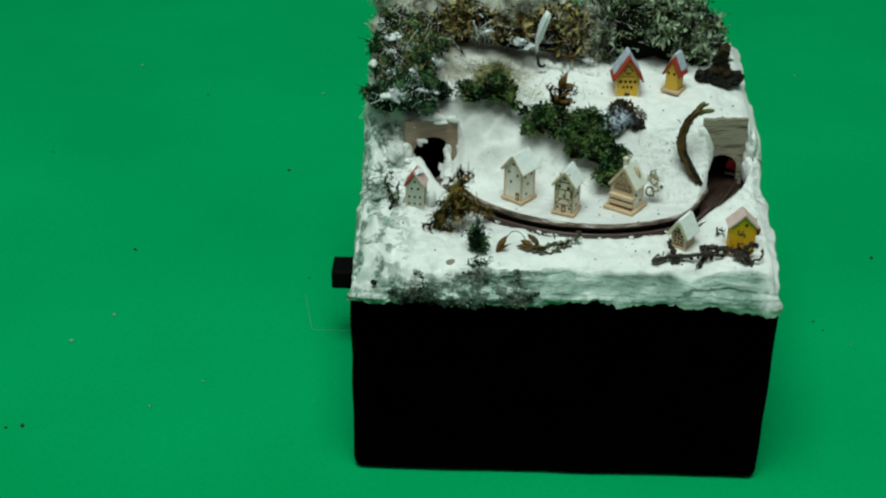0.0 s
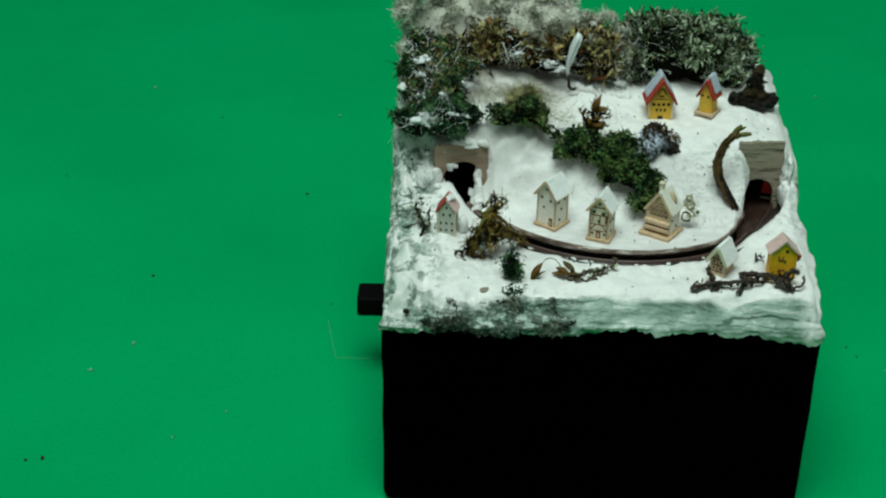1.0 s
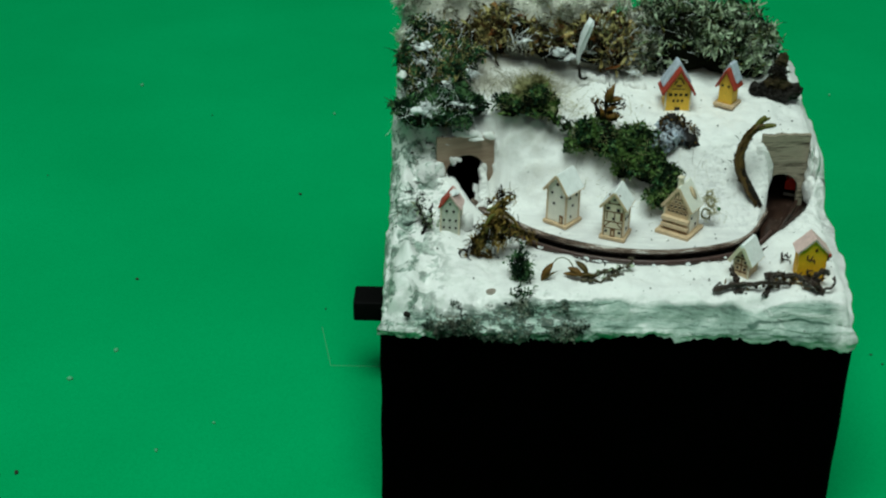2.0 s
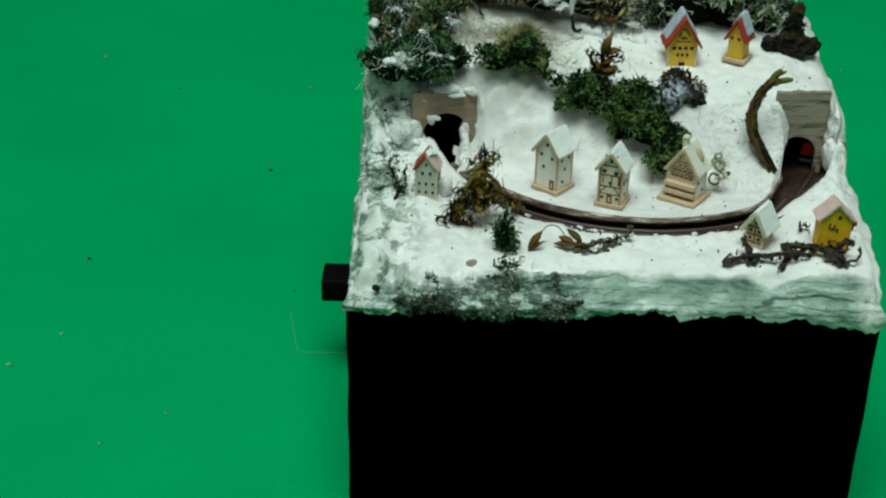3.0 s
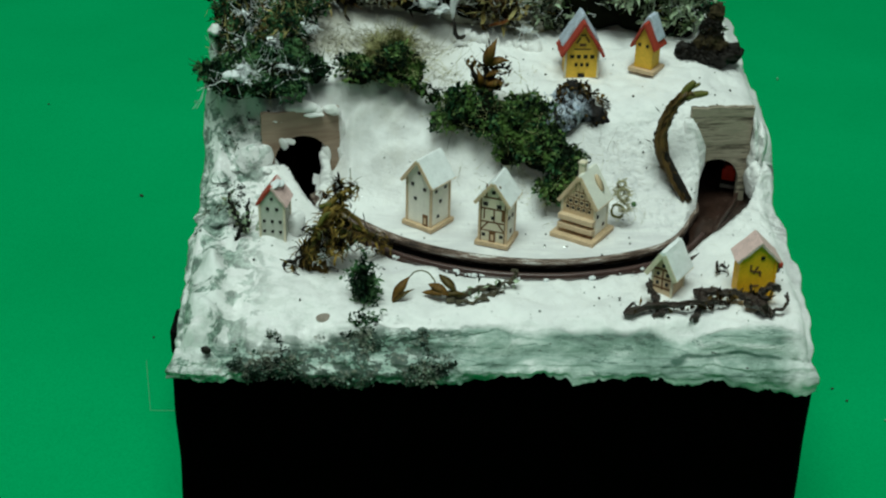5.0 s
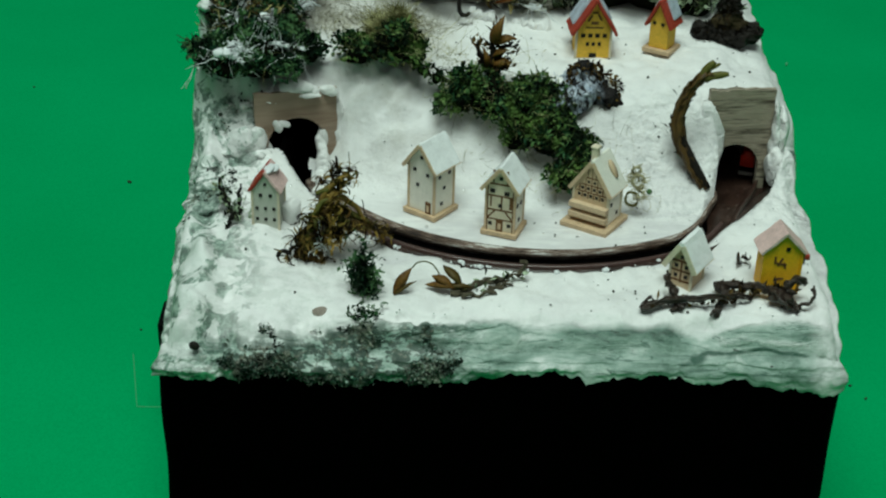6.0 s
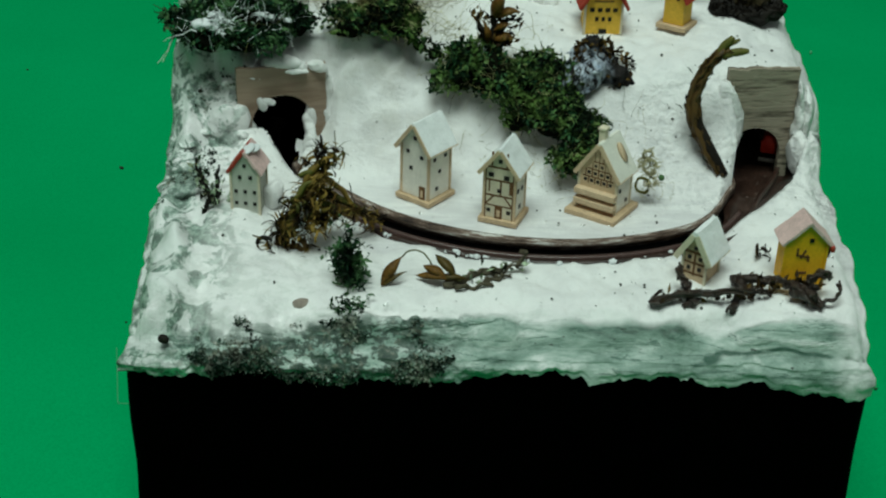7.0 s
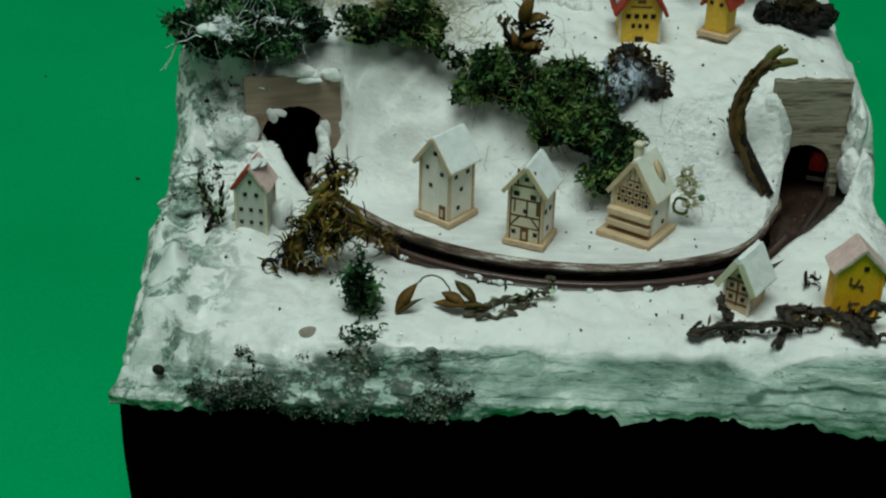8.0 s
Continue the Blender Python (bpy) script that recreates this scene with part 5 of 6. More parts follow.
loose_threads("straw_fibre", [(-0.7, 4.15, 0), (-0.1, 3.9, 0), (0.6, 3.7, 0), (1.1, 3.45, 0), (1.9, 3.7, 0), (2.1, 4.2, 0), (2.3, 3.4, 0)], 90, MOSS_STRAW, "fine brown fibres shed round the moss", 0.55, 0.0038, 32, 0.22, 1.6)
loose_threads("lichen_fibre", [(-2.9, 6.0, 0), (-2.3, 6.2, 0), (-1.7, 6.3, 0), (-2.6, 5.6, 0), (-1.1, 6.3, 0), (-2.0, 5.9, 0)], 700, plain("beige_lichen", (0.46, 0.44, 0.35), 0.8, 0.3, 5), "matted beige lichen fibres at the foot of the mound", 0.3, 0.007, 33, 0.28, 1.6)


def leafy(name, stems, label, n, leaf, seed, mat=None, stem_r=0.03, stem_mat=None, category="plant sprig", spread=0.05, stray=0.3, fibre=0, fibre_len=0.4):
    """Dry stems with pointed bracts along them."""
    g = np.random.default_rng(seed)
    a = np.asarray(stems[0][0], float)
    t = thing(name, *a, 0, label, category)
    P, D = [], []
    for i, (s, e, sag) in enumerate(stems):
        line = bent(np.asarray(s) - a, np.asarray(e) - a, sag, 0.04, 14, seed + i)
        part("stem", tube(line, [stem_r, stem_r * 0.8, stem_r * 0.4], 6), stem_mat or M_TWIG, t)
        d = unit(np.gradient(line, axis=0))
        k = g.integers(1, 14, n // len(stems))
        P.append(line[k] + g.normal(0, spread, (len(k), 3)))
        D.append(d[k])
    p, d = np.concatenate(P), np.concatenate(D)
    way = unit(d * 0.9 + g.normal(size=p.shape) * stray)
    part("leaves", blades(p, way, g.uniform(0.5, 1.3, len(p)) * leaf[0], g.uniform(0.6, 1.3, len(p)) * leaf[1], g, 0.9), mat or LEAF_BROWN, t, smooth=False)
    if fibre:
        k = g.integers(0, len(p), fibre)
        part("frond_mass", fronds(p[k], unit(d[k] + g.normal(size=(fibre, 3)) * 0.3), g.uniform(0.4, 1.2, fibre) * fibre_len, g.uniform(0.012, 0.048, fibre), g, 1.6, 7), mat or LEAF_BROWN, t)["kind"] = "stuff"
    return t


# tall brown tuft by the near bend of the track
tuft = leafy("brown_plant", [((-3.0, 1.62, 5.62), (-2.35, 1.95, 6.95), 0.1), ((-2.85, 1.62, 5.62), (-2.5, 2.05, 6.8), 0.08), ((-2.9, 1.65, 5.65), (-1.75, 2.2, 5.78), 0.32), ((-2.75, 1.6, 5.6), (-2.35, 1.75, 6.5), 0.05), ((-3.1, 1.6, 5.6), (-2.75, 1.7, 6.4), 0.05), ((-3.25, 1.55, 5.7), (-3.0, 1.62, 5.62), -0.05)],
              "leaning tuft of brown and olive dried plant", 90, (0.17, 0.07), 41, stem_r=0.06, spread=0.075, stray=0.3, fibre=1000, fibre_len=0.36)
for k, (s, e, sag) in enumerate((((0.45, 0.25, 0.95), (0.98, 0.45, 0.42), 0.16), ((0.40, 0.22, 0.80), (1.15, 0.55, 0.22), 0.12), ((0.35, 0.2, 0.60), (1.25, 0.62, 0.14), 0.10), ((0.25, 0.15, 1.05), (0.72, 0.35, 1.12), 0.10), ((0.2, 0.1, 0.7), (0.62, 0.2, 0.95), 0.12), ((0.05, 0.0, 0.3), (0.45, 0.1, 1.0), 0.14), ((0.15, 0.02, 0.5), (0.70, 0.3, 1.0), 0.2), ((0.1, -0.03, 0.2), (0.35, -0.02, 0.75), 0.1), ((0.3, 0.1, 0.9), (0.66, 0.3, 1.28), 0.05), ((0.35, 0.1, 0.5), (0.75, 0.2, 0.55), 0.14))):
    part("ribbon", tube(bent(s, e, sag, 0.03, 12, 70 + k), [0.03, 0.05, 0.045, 0.02], 6), M_STEMTIP if k % 2 else M_LEAFG, tuft, "golden curled stem")
a = np.linspace(0.4, 5.2, 14)
part("curl", tube(np.stack([-0.22 + 0.10 * np.cos(a), -0.06 + 0 * a, 0.10 + 0.11 * np.sin(a)], 1), [0.02, 0.035, 0.02], 6), M_BARK, tuft, "black curled end")
g = np.random.default_rng(5)
part("flock", strands(g.normal(0, 0.06, (26, 3)) * [1, 1, 2.2] + np.array([0.30, -0.10, 0.36]), unit(g.normal(size=(26, 3)) * 0.5 + [0.5, 0, 1.5]), g.uniform(0.1, 0.35, 26), g.uniform(0.005, 0.014, 26), g, 0.8, 6), M_FROST, tuft, "white frosted threads")
leafy("brown_plant", [((-0.10, 4.75, 7.35), (-0.02, 4.75, 8.25), 0.0), ((-0.15, 4.75, 7.35), (0.25, 4.72, 7.95), 0.05), ((-0.2, 4.75, 7.4), (-0.3, 4.75, 7.95), 0.0), ((-0.05, 4.72, 7.4), (0.2, 4.65, 7.7), 0.0)],
      "upright brown dried sprig rising from green moss", 150, (0.14, 0.07), 42, LEAF_DARK, stem_r=0.06, stem_mat=M_BARK, spread=0.055, stray=0.5)
leafy("green_sprig", [((-1.98, 0.95, 5.47), (-2.06, 0.98, 6.25), 0.0), ((-1.98, 0.95, 5.47), (-2.16, 0.95, 5.9), 0.0), ((-1.95, 0.95, 5.47), (-1.87, 0.95, 5.92), 0.0), ((-2.0, 0.95, 5.5), (-2.12, 0.95, 6.05), 0.0)],
      "small dark green moss sprig standing in snow", 380, (0.10, 0.05), 43, MOSS_DARK, 0.02, M_STONE, spread=0.075, stray=0.7, fibre=420, fibre_len=0.2)
leafy("green_sprig", [((-2.12, 0.42, 5.42), (-2.02, 0.30, 5.47), 0.0), ((-2.1, 0.5, 5.44), (-1.85, 0.38, 5.46), 0.0)],
      "flat scrap of green moss pressed into the snowy edge", 70, (0.09, 0.05), 44, MOSS_DARK, 0.015, M_STONE, spread=0.07, stray=0.9, fibre=80, fibre_len=0.14)


def pod(t, base, tip, width, mat, seed=0):
    """A folded dry leaf, pointed at both ends."""
    b, e = np.asarray(base, float), np.asarray(tip, float)
    d = unit(e - b)
    side = unit(np.cross(d, [0.1, -0.6, 0.8]))
    up = np.cross(side, d)
    v, f = [], []
    n = 9
    for i in range(n):
        u = i / (n - 1)
        c = b + (e - b) * u + up * 0.22 * np.linalg.norm(e - b) * math.sin(math.pi * u) * (0.4 + u)
        w = width * math.sin(math.pi * min(1, u ** 0.8 * 0.97 + 0.015)) ** 1.25
        v += [c - side * w * 0.5 + up * 0.05 * w, c - up * w * 0.18, c + side * w * 0.5 + up * 0.05 * w, c + up * w * 0.14]
        if i:
            o = 4 * (i - 1)
            f += [(o + k, o + (k + 1) % 4, o + 4 + (k + 1) % 4, o + 4 + k) for k in range(4)]
    return part("leaf", (np.array(v), f), mat, t)


M_LEAF = plain("amber_leaf", (0.17, 0.082, 0.016), 0.5, 0.8, 5, bump=0.6)
M_LEAFD = plain("olive_leaf", (0.085, 0.055, 0.012), 0.45, 0.5, 5, bump=0.6)
sprig = bpy.data.objects["brown_plant.001"]
for s, e, w_ in (((0.0, -0.02, 0.52), (0.20, -0.02, 1.06), 0.20), ((0.04, -0.04, 0.58), (0.42, -0.06, 0.66), 0.17), ((0.0, -0.08, 0.22), (0.36, -0.12, 0.26), 0.19), ((0.02, -0.06, 0.36), (0.30, -0.08, 0.48), 0.13), ((-0.05, -0.08, 0.12), (-0.16, -0.10, 0.55), 0.12)):
    pod(sprig, s, e, w_, M_LEAF)
dl = thing("dry_leaves", -1.5, 0.95, 5.50, 0, "two curled amber dry leaves joined by a thin arching stem", "dry leaf")
pod(dl, (-0.10, -0.08, 0.02), (0.18, 0.16, 0.34), 0.16, M_LEAF, 1)
pod(dl, (-0.10, -0.10, 0.0), (0.26, 0.04, 0.18), 0.07, M_LEAFD, 2)
part("stem", tube(bent((0.18, 0.18, 0.32), (0.60, 0.1, 0.16), 0.22, 0.01, 14, 3), [0.012, 0.012], 5), M_STEMTIP, dl)
pod(dl, (0.36, 0.04, 0.12), (0.86, -0.02, 0.06), 0.12, M_LEAF, 3)
pod(dl, (0.62, 0.20, 0.36), (0.92, 0.0, 0.06), 0.15, M_LEAFD, 4)
pod(dl, (0.46, 0.10, 0.24), (0.80, -0.02, 0.08), 0.15, M_LEAF, 5)
pod(dl, (0.60, 0.02, 0.10), (1.10, 0.02, 0.06), 0.10, M_LEAFD, 6)


def twig(name, lines, label, mat, knots=0, seed=1, moss_mat=None):
    a = np.asarray(lines[0][0], float)
    t = thing(name, *a, 0, label, "twig")
    for i, (s, e, r0, r1, sag) in enumerate(lines):
        line = bent(np.asarray(s, float) - a, np.asarray(e, float) - a, sag, 0.05, 12, seed + i)
        line = np.stack([np.interp(np.linspace(0, 11, 26), np.arange(12), line[:, k]) for k in range(3)], 1)
        cords = []
        for j in range(4):
            a_ = 1.57 * j + np.linspace(0, 2.6 + j, 26)
            v, f = tube(line + r0 * 0.55 * np.stack([np.cos(a_) * 0.6, np.cos(a_), np.sin(a_)], 1), [r0 * 0.62, (r0 + r1) * 0.33, r1 * 0.6, r1 * 0.35], 6)
            cords.append((v + np.array([noise.noise_vector(Vector(q) * 11 + Vector((j * 2.0, i, 0))) for q in v]) * r0 * 0.75, f))
        part("branch", merge(cords), mat, t)
    if knots:
        g = np.random.default_rng(seed)
        s, e = np.asarray(lines[0][0]) - a, np.asarray(lines[0][1]) - a
        p = s + (e - s) * g.uniform(0.1, 1, (knots, 1)) + g.normal(0, 0.04, (knots, 3))
        part("scale_mass", blades(p, unit(g.normal(size=(knots, 3)) + [0, 0, 0.4]), g.uniform(0.08, 0.2, knots), g.uniform(0.05, 0.09, knots), g, 0.6), moss_mat or mat, t, smooth=False)["kind"] = "stuff"
    return t


twig("mossy_twig", [((-0.75, 0.88, 5.56), (0.36, 1.35, 5.62), 0.05, 0.025, 0.03), ((-0.2, 0.98, 5.58), (0.15, 1.05, 5.60), 0.035, 0.02, 0.0), ((0.25, 1.3, 5.62), (0.27, 1.40, 5.80), 0.03, 0.03, 0.0), ((-0.6, 0.8, 5.55), (-0.1, 0.85, 5.56), 0.03, 0.03, 0.0)],
     "thin mossy grey-brown twig lying on snow", plain("mossy_twig", (0.10, 0.085, 0.055), 0.7, 0.6, 7, bump=0.8), 26, 51, MOSS_SAGE)
twig("dark_twig", [((1.98, 0.62, 5.52), (3.62, 0.82, 5.58), 0.055, 0.03, 0.06), ((2.45, 0.78, 5.58), (2.38, 1.0, 5.85), 0.06, 0.05, 0.0), ((2.5, 0.72, 5.55), (2.48, 0.58, 5.48), 0.06, 0.035, 0.0), ((3.2, 0.78, 5.55), (3.02, 0.52, 5.50), 0.06, 0.055, 0.0), ((1.98, 0.62, 5.52), (2.15, 0.78, 5.60), 0.03, 0.03, 0.0)],
     "dark brown forked twig lying on the snowy edge", M_DARKTWIG, 60, 53, LEAF_DARK)
twig("dark_twig", [((3.15, 1.05, 5.62), (4.25, 0.80, 5.70), 0.05, 0.06, 0.06), ((3.9, 0.8, 5.68), (4.28, 0.60, 5.52), 0.09, 0.07, 0.02), ((3.15, 1.05, 5.62), (3.35, 0.95, 5.58), 0.07, 0.06, 0.0), ((4.1, 0.85, 5.75), (4.4, 0.85, 5.85), 0.06, 0.05, 0.03), ((4.3, 0.65, 5.55), (4.5, 0.8, 5.80), 0.03, 0.025, 0.0)],
     "knotted dark twig in front of a yellow house", M_DARKTWIG, 90, 57, LEAF_DARK)
M_STREAK = mat_wood("streaked_stem", (0.012, 0.007, 0.003), (0.11, 0.062, 0.016), 1.4, "z", 0.5)
tw = thing("curved_twig", 3.34, 3.92, 5.70, 0, "bent bundle of brown stems with olive tips leaning on the slope", "twig")
spine = np.array([(0.09, -0.27, 0.17), (-0.22, -0.14, 0.58), (-0.42, -0.03, 0.95), (-0.49, 0.03, 1.28), (-0.41, 0.04, 1.62), (-0.26, 0.05, 1.90), (-0.04, 0.06, 2.14)])
fine = np.stack([np.interp(np.linspace(0, 6, 32), np.arange(7), np.convolve(np.pad(spine[:, k], 1, "edge"), [0.15, 0.7, 0.15], "valid")) for k in range(3)], 1)
for k in range(5):
    a = 1.26 * k + np.linspace(0, 2.0, 32)
    line = fine + 0.062 * np.stack([np.cos(a), np.sin(a), 0 * a], 1)
    v, f = tube(line, [0.03, 0.05, 0.055, 0.045, 0.035], 7)
    v = v + np.array([noise.noise_vector(Vector(q) * 9 + Vector((k, 0, 0))) for q in v]) * 0.035
    part("stem", (v, f), M_STREAK, tw)
part("butt", tube(fine[:16] + [0.05, -0.03, 0.0], [0.05, 0.085, 0.07, 0.02], 8), M_BARK, tw, "dark mossy lower end")
g = np.random.default_rng(83)
k = g.integers(0, 30, 260)
p = fine[k] + g.normal(0, 0.055, (260, 3))
part("scale_mass", blades(p, unit(np.gradient(fine, axis=0)[k] * 9 + g.normal(size=p.shape) * 0.18), g.uniform(0.06, 0.2, 260), g.uniform(0.02, 0.05, 260), g, 0.6), LEAF_DARK, tw, "dark peeling bark", smooth=False)["kind"] = "stuff"
for s, e, r0 in (((-0.20, 0.06, 1.96), (0.02, 0.07, 2.28), 0.06), ((-0.14, 0.04, 1.98), (0.26, 0.03, 2.08), 0.06), ((-0.12, 0.06, 2.06), (0.12, 0.07, 2.24), 0.035)):
    part("tip", tube(bent(s, e, 0.02, 0.012, 8, 4), [r0 * 0.8, r0, r0 * 1.05, r0 * 0.6], 8), M_STEMTIP, tw, "olive green tip")

# stone with pale paint
st = thing("stone", 1.42, 4.80, 6.64, 0, "dark rough stone daubed with bluish white paint", "stone")
bm = lobe_core([(0.0, 0, 0.34, 0.52, 0.38, 0.42), (0.32, -0.02, 0.30, 0.32, 0.32, 0.44), (0.05, 0.1, 0.60, 0.30, 0.24, 0.30)], 1.0, 0.22, 8, 5)
jitter(bm, 0.10, 4.5, 3)
jitter(bm, 0.05, 11, 5)
part("rock", bm, mat_painted_stone(), st)
g = np.random.default_rng(79)
p, w = on_lobes([(0.34, 0.0, 0.30, 0.34, 0.34, 0.44), (0.05, 0.1, 0.66, 0.30, 0.24, 0.28)], 420, g, -0.3, 0.12)
part("scale_mass", blades(p, unit(w * 0.5 + g.normal(size=p.shape)), g.uniform(0.05, 0.14, 420), g.uniform(0.04, 0.08, 420), g, 0.8), LEAF_DARK, st, "dark brown flaking skin", smooth=False)["kind"] = "stuff"
p, w = on_lobes([(-0.08, -0.05, 0.36, 0.50, 0.38, 0.42)], 46, g, -0.3, 0.06)
part("strand_mass", strands(p + w * 0.03, unit(g.normal(size=p.shape)), g.uniform(0.06, 0.22, 46), g.uniform(0.010, 0.026, 46), g, 1.4, 6), M_FROSTBLUE, st, "bluish white paint strings")["kind"] = "stuff"
# bark piece
bk = thing("bark_piece", 4.12, 6.58, 7.30, 0, "dark curved bark flake with an upright stub", "bark")
bm = bmesh.new()
bmesh.ops.create_icosphere(bm, subdivisions=4, radius=1.0)
for v in bm.verts:
    u = v.co.x
    v.co = Vector((u * 0.66, v.co.y * 0.30, v.co.z * 0.16 + 0.16 + 0.10 * u * u - (0.05 if v.co.y < 0 else 0)))
jitter(bm, 0.12, 5, 6)
jitter(bm, 0.07, 13, 9)
part("flake", bm, M_BARK, bk)
bm = lobe_core([(0.02, 0.08, 0.36, 0.28, 0.17, 0.26), (0.06, 0.12, 0.66, 0.17, 0.12, 0.24), (0.10, 0.14, 0.92, 0.11, 0.09, 0.14)], 1.0, 0.10, 4, 4)
jitter(bm, 0.09, 6, 2)
jitter(bm, 0.05, 14, 5)
part("stub", bm, plain("brown_bark", (0.050, 0.038, 0.018), 0.7, 0.8, 7, bump=0.9, spec=0.1), bk)
g = np.random.default_rng(78)
p, w = on_lobes([(0, 0, 0.18, 0.62, 0.30, 0.16), (0.0, 0.06, 0.5, 0.22, 0.16, 0.34)], 700, g, -0.2, 0.1)
part("scale_mass", blades(p, unit(w * 0.4 + g.normal(size=p.shape)), g.uniform(0.05, 0.13, 700), g.uniform(0.03, 0.07, 700), g, 0.6), M_BARK, bk, smooth=False)["kind"] = "stuff"

# pale hooked stem hanging from the mound
hk = thing("hooked_stem", -0.60, 6.50, 7.62, 0, "white frosted stem with a dark hooked end", "stem")
for k, (du, w0) in enumerate(((-0.03, 0.045), (0.0, 0.055), (0.03, 0.045), (0.06, 0.03))):
    line = np.array([(0.24, 0.0, 1.62), (0.17, 0.0, 1.46), (0.09, 0.0, 1.24), (0.02, 0.0, 1.0), (-0.02, 0.0, 0.80), (-0.03, 0.0, 0.62), (-0.01, 0.0, 0.48)])
    line = line + np.array([du, -0.02 * (k % 2), -0.04 * k]) * np.array([0.8, 1.0, 1.0, 0.9, 0.6, 0.3, 0.0])[:, None]
    v, f = tube(line, [w0 * 0.7, w0, w0, w0 * 0.9, w0 * 0.6, w0 * 0.35], 8)
    v = v + np.array([noise.noise_vector(Vector(q) * 9 + Vector((k * 3, 0, 0))) for q in v]) * 0.035
    part("stem", (v, f), M_FROST, hk)
part("hook", tube([(0.0, 0.0, 0.50), (0.02, -0.01, 0.32), (0.03, -0.02, 0.20), (0.08, -0.03, 0.13), (0.15, -0.04, 0.13), (0.21, -0.04, 0.18)], [0.03, 0.042, 0.045, 0.03], 7), M_BARK, hk)

# wreath-like loops of dry stem behind the chalet
wr = thing("curled_stem", 2.13, 3.12, 5.68, -25, "curled yellow-green dry stem loops beside the chalet", "dry stem")
M_STRAW = plain("straw_stem", (0.50, 0.46, 0.28), 0.7, 0.4, 6)
a = np.linspace(0, 2 * math.pi * 0.96, 30)
part("loop", tube(np.stack([0.10 * np.cos(a), 0.02 * np.sin(3 * a), 0.30 + 0.125 * np.sin(a)], 1), [0.026, 0.02, 0.026], 7), M_STEMTIP, wr)
part("loop", tube(np.stack([0.06 + 0.10 * np.cos(a), 0.07 + 0.02 * np.sin(2 * a), 0.58 + 0.12 * np.sin(a)], 1), [0.02, 0.026, 0.02], 7), M_STRAW, wr)
part("loop", tube(np.stack([0.02 + 0.07 * np.cos(a), 0.05 + 0.03 * np.sin(2 * a), 0.76 + 0.08 * np.sin(a)], 1), [0.018, 0.022, 0.018], 7), M_STRAW, wr)
g = np.random.default_rng(91)
p, w = on_lobes([(0.03, 0.06, 0.56, 0.13, 0.08, 0.15), (0.10, 0.05, 0.36, 0.10, 0.08, 0.10), (0.0, 0.08, 0.74, 0.07, 0.06, 0.09)], 110, g, -0.9, 0.3)
part("curl_mass", strands(p, unit(w + g.normal(size=p.shape)), g.uniform(0.06, 0.2, 110), g.uniform(0.008, 0.018, 110), g, 1.6, 6), M_STRAW, wr)["kind"] = "stuff"
part("bud", lobe_core([(0.26, 0.05, 0.46, 0.045, 0.04, 0.05)], 1.0, 0.015, 2, 2), MOSS_DARK, wr)

# dark tuft beside the pale house
leafy("dark_tuft", [((-4.05, 2.3, 5.85), (-4.25, 2.5, 6.55), 0.0), ((-4.0, 2.3, 5.85), (-3.92, 2.4, 6.5), 0.0), ((-4.1, 2.2, 5.85), (-4.0, 2.1, 6.2), 0.0)], "dark tuft of dried moss with white frost", 54, (0.14, 0.06), 45, MOSS_SAGE, 0.05, M_BARK, spread=0.06, fibre=30, fibre_len=0.18)

# bud and shreds near the yellow house
bd = thing("dry_bud", 4.50, 1.75, ground_z(4.5, 1.75), 0, "small dark dried bud on the snow", "bud")
part("bud", lobe_core([(0, 0, 0.10, 0.09, 0.08, 0.12)], 1.0, 0.04, 2, 3), M_BARK, bd)

g = np.random.default_rng(88)
sh = thing("leaf_shreds", 3.68, 1.78, ground_z(3.68, 1.78), 0, "dark leaf shreds caught beside a yellow house", "leaf shreds")
p = g.normal(0, 0.06, (11, 3)) * [1.3, 1, 0.5] + [0, 0, 0.05]
part("leaf_mass", fronds(p, unit(g.normal(size=(11, 3)) + [0, 0, 0.1]), g.uniform(0.08, 0.22, 11), g.uniform(0.03, 0.06, 11), g, 1.2), LEAF_DARK, sh, smooth=False)["kind"] = "stuff"
# black bead added to stand for the dark hole of a pit
sd = thing("seed", -4.37, -0.03, 5.17, 0, "small black bead standing in for a dark pit in the crust corner", "seed")
part("pit_bead", lobe_core([(0, 0, 0, 0.075, 0.06, 0.065)], 1.0, 0.03, 5, 3), M_BARK, sd)

# pebble pressed into the front rim
pb = thing("pebble", -2.62, 0.56, 5.36, 0, "flat grey-brown pebble set in the snow", "pebble")
part("pebble_body", lobe_core([(0, 0, 0.03, 0.17, 0.11, 0.07)], 1.0, 0.02, 4, 3), M_PEBBLE, pb)


# ---- crumbs ----
def scatter(name, spots, mat, label, size, seed, category):
    g = np.random.default_rng(seed)
    datas = []
    bm = bmesh.new()
    bmesh.ops.create_icosphere(bm, subdivisions=1, radius=1.0)
    bv = np.array([v.co[:] for v in bm.verts])
    bf = [tuple(v.index for v in f.verts) for f in bm.faces]
    bm.free()
    o = np.asarray(spots, float).mean(0)
    for s in spots:
        v = bv * g.uniform(0.6, 1.4, (1, 3)) * size * g.uniform(0.5, 1.5)
        v = v + g.normal(0, 0.18, v.shape) * size
        datas.append((v + np.asarray(s) - o, bf))
    ob = finish(merge(datas), name, mat)
    ob.matrix_basis = pose(*(o * CM))
    return tagged(ob, label, category, kind="stuff")


g = np.random.default_rng(21)
spots = []
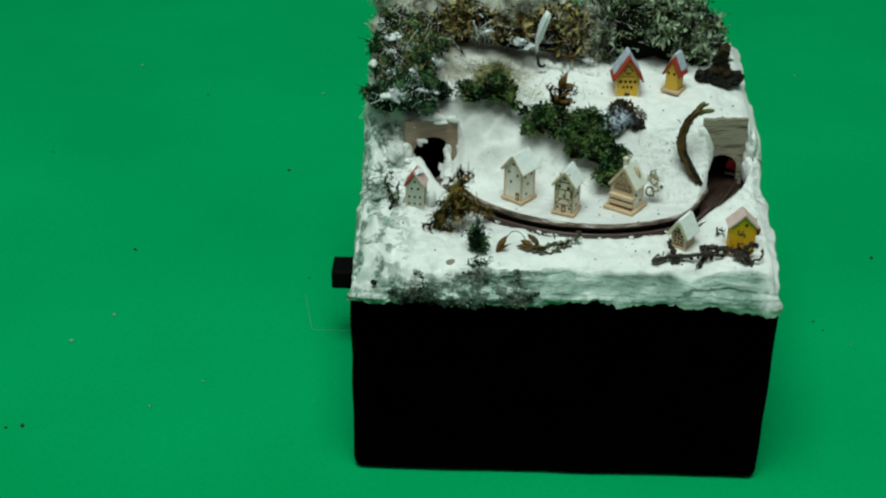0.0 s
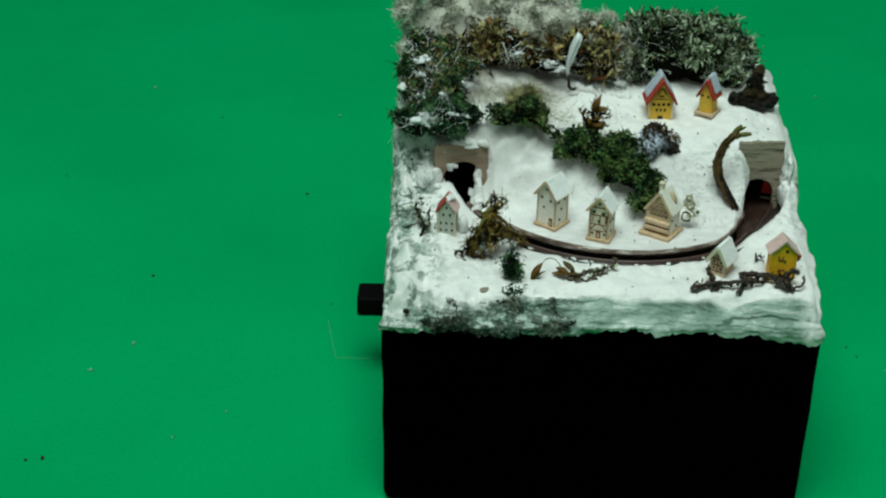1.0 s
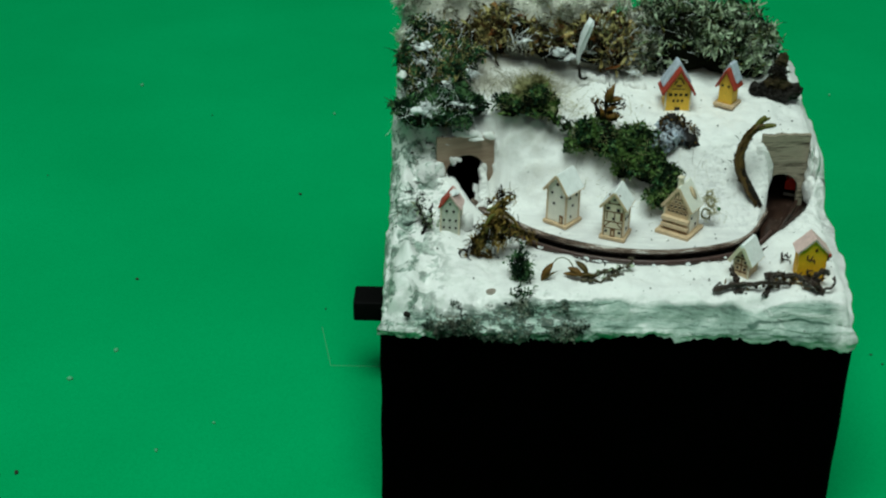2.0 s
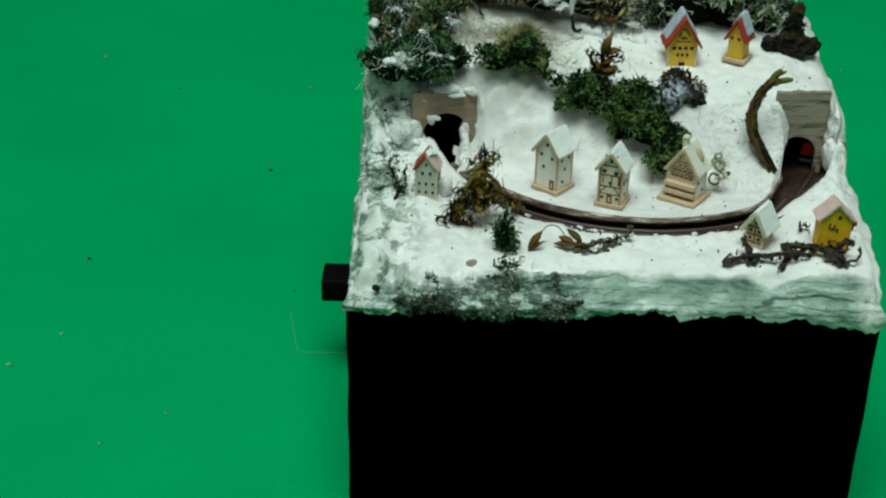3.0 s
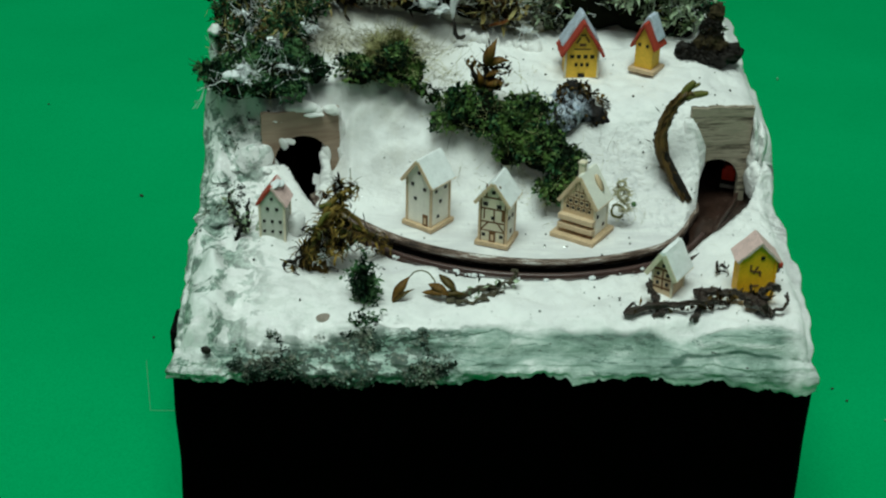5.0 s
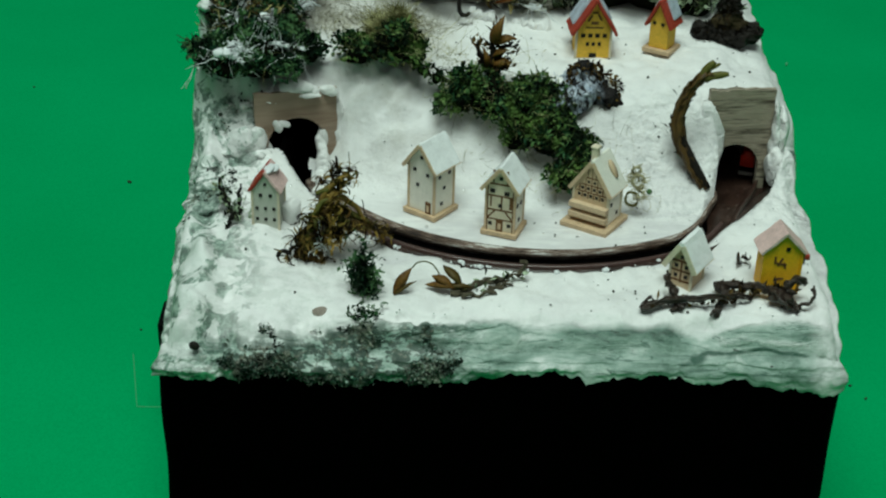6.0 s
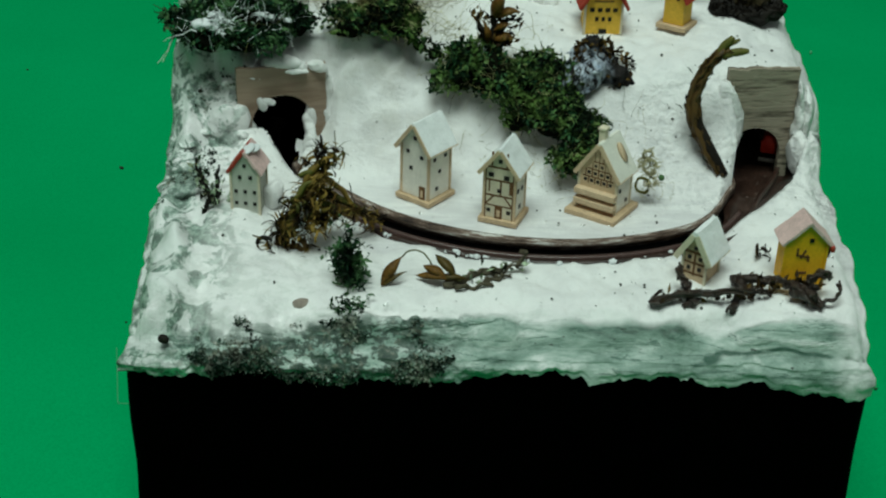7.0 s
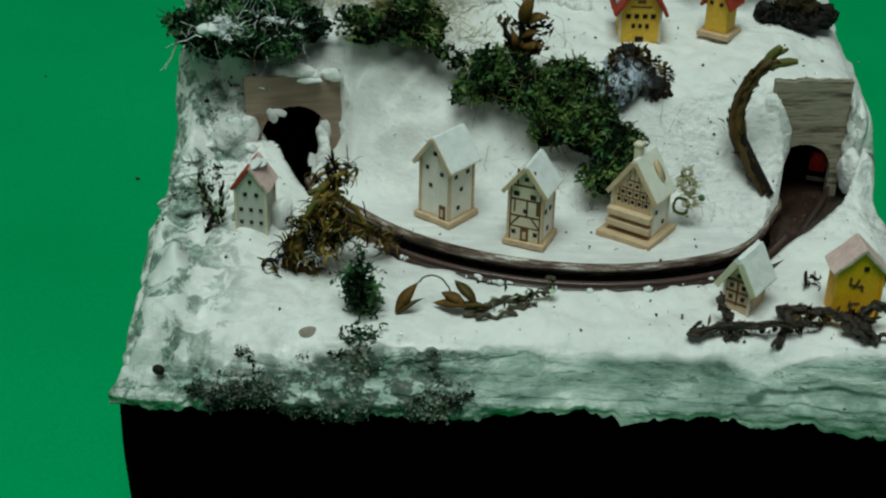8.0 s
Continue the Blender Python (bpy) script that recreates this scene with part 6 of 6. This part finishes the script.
for _ in range(150):
    x, y = g.uniform(-4.5, 4.6), g.uniform(0.5, 6.8)
    if height(np.array([x]), np.array([y]))[1][0]:
        continue
    if x < 1.0 and g.random() < 0.55:
        continue
    spots.append((x, y, ground_z(x, y) + 0.01))
scatter("moss_crumbs", spots, M_CRUMB, "dark moss crumbs sprinkled over the snow", 0.017, 3, "crumbs")
glint = []
for _ in range(200):
    x, y = g.uniform(-4.2, 4.7), g.uniform(0.4, 6.5)
    if not height(np.array([x]), np.array([y]))[1][0]:
        glint.append((x, y, ground_z(x, y) + 0.012))
scatter("glitter", glint, plain("glitter_flake", (0.9, 0.9, 0.9), 0.12, 0.05, 6, 1.0), "tiny glitter flakes on the snow", 0.012, 4, "glitter")
lumps = []
for t in np.concatenate([g.uniform(-132, -118, 9), g.uniform(-112, -98, 8), g.uniform(-96, -60, 10)]):
    q = float(ring_radius(np.array(t)) + slot_out(np.array(t))) + g.uniform(-0.03, 0.05)
    lumps.append((CX + q * math.cos(math.radians(t)), CY + q * math.sin(math.radians(t)), 5.55))
scatter("snow_crumbs", lumps, M_FROST, "white snow crumbs along the edge of the track", 0.032, 9, "crumbs")
table_dark = [(-14.0, 1.3, 0.02), (-13.6, 1.4, 0.02), (7.9, 6.7, 0.02), (7.7, 7.15, 0.02), (-8.5, 15.8, 0.02), (-12.3, 21.8, 0.02), (-16.9, 16.8, 0.02), (-7.04, 8.9, 0.02), (10.2, 10.8, 0.02), (-12.6, 10.3, 0.02)]
scatter("dark_specks", [(x, y, GROUND + z) for x, y, z in table_dark], M_CRUMB, "dark specks lying on green card", 0.045, 6, "specks")
table_pale = [(-15.35, 24.4, 0.03), (-7.95, 22.1, 0.03), (-13.3, 5.26, 0.02), (-10.5, 2.35, 0.02), (10.3, 24.6, 0.03), (8.55, 6.0, 0.02), (-12.4, 6.6, 0.02), (-9.3, 3.5, 0.02)]
scatter("pale_flecks", [(x, y, GROUND + z) for x, y, z in table_pale], M_FLECK, "pale flecks lying on green card", 0.06, 8, "flecks")

# clear tape on the card beside the case
tape_mat = Mat("clear_tape", 0.25, 0, 0.5)
tape_mat.colour(tape_mat.ramp(tape_mat.noise(2.0, 3), [(0.3, (0.30, 0.45, 0.36)), (0.7, (0.42, 0.55, 0.46))]))
tape_mat.b.inputs["Alpha"].default_value = 0.13
tp = thing("clear_tape", -6.65, 6.10, GROUND + 0.008, 0, "strip of clear tape edge on green card", "tape")
part("edge", boxes([((0.72, 0.02, 0.0), (1.45, 0.018, 0.006))]), tape_mat.m, tp, smooth=False)
part("edge", box(bmesh.new(), (-0.20, 0.95, 0.0), (0.014, 1.9, 0.006), 0.0, Matrix.Rotation(radians(12), 4, "Z")), tape_mat.m, tp, smooth=False)
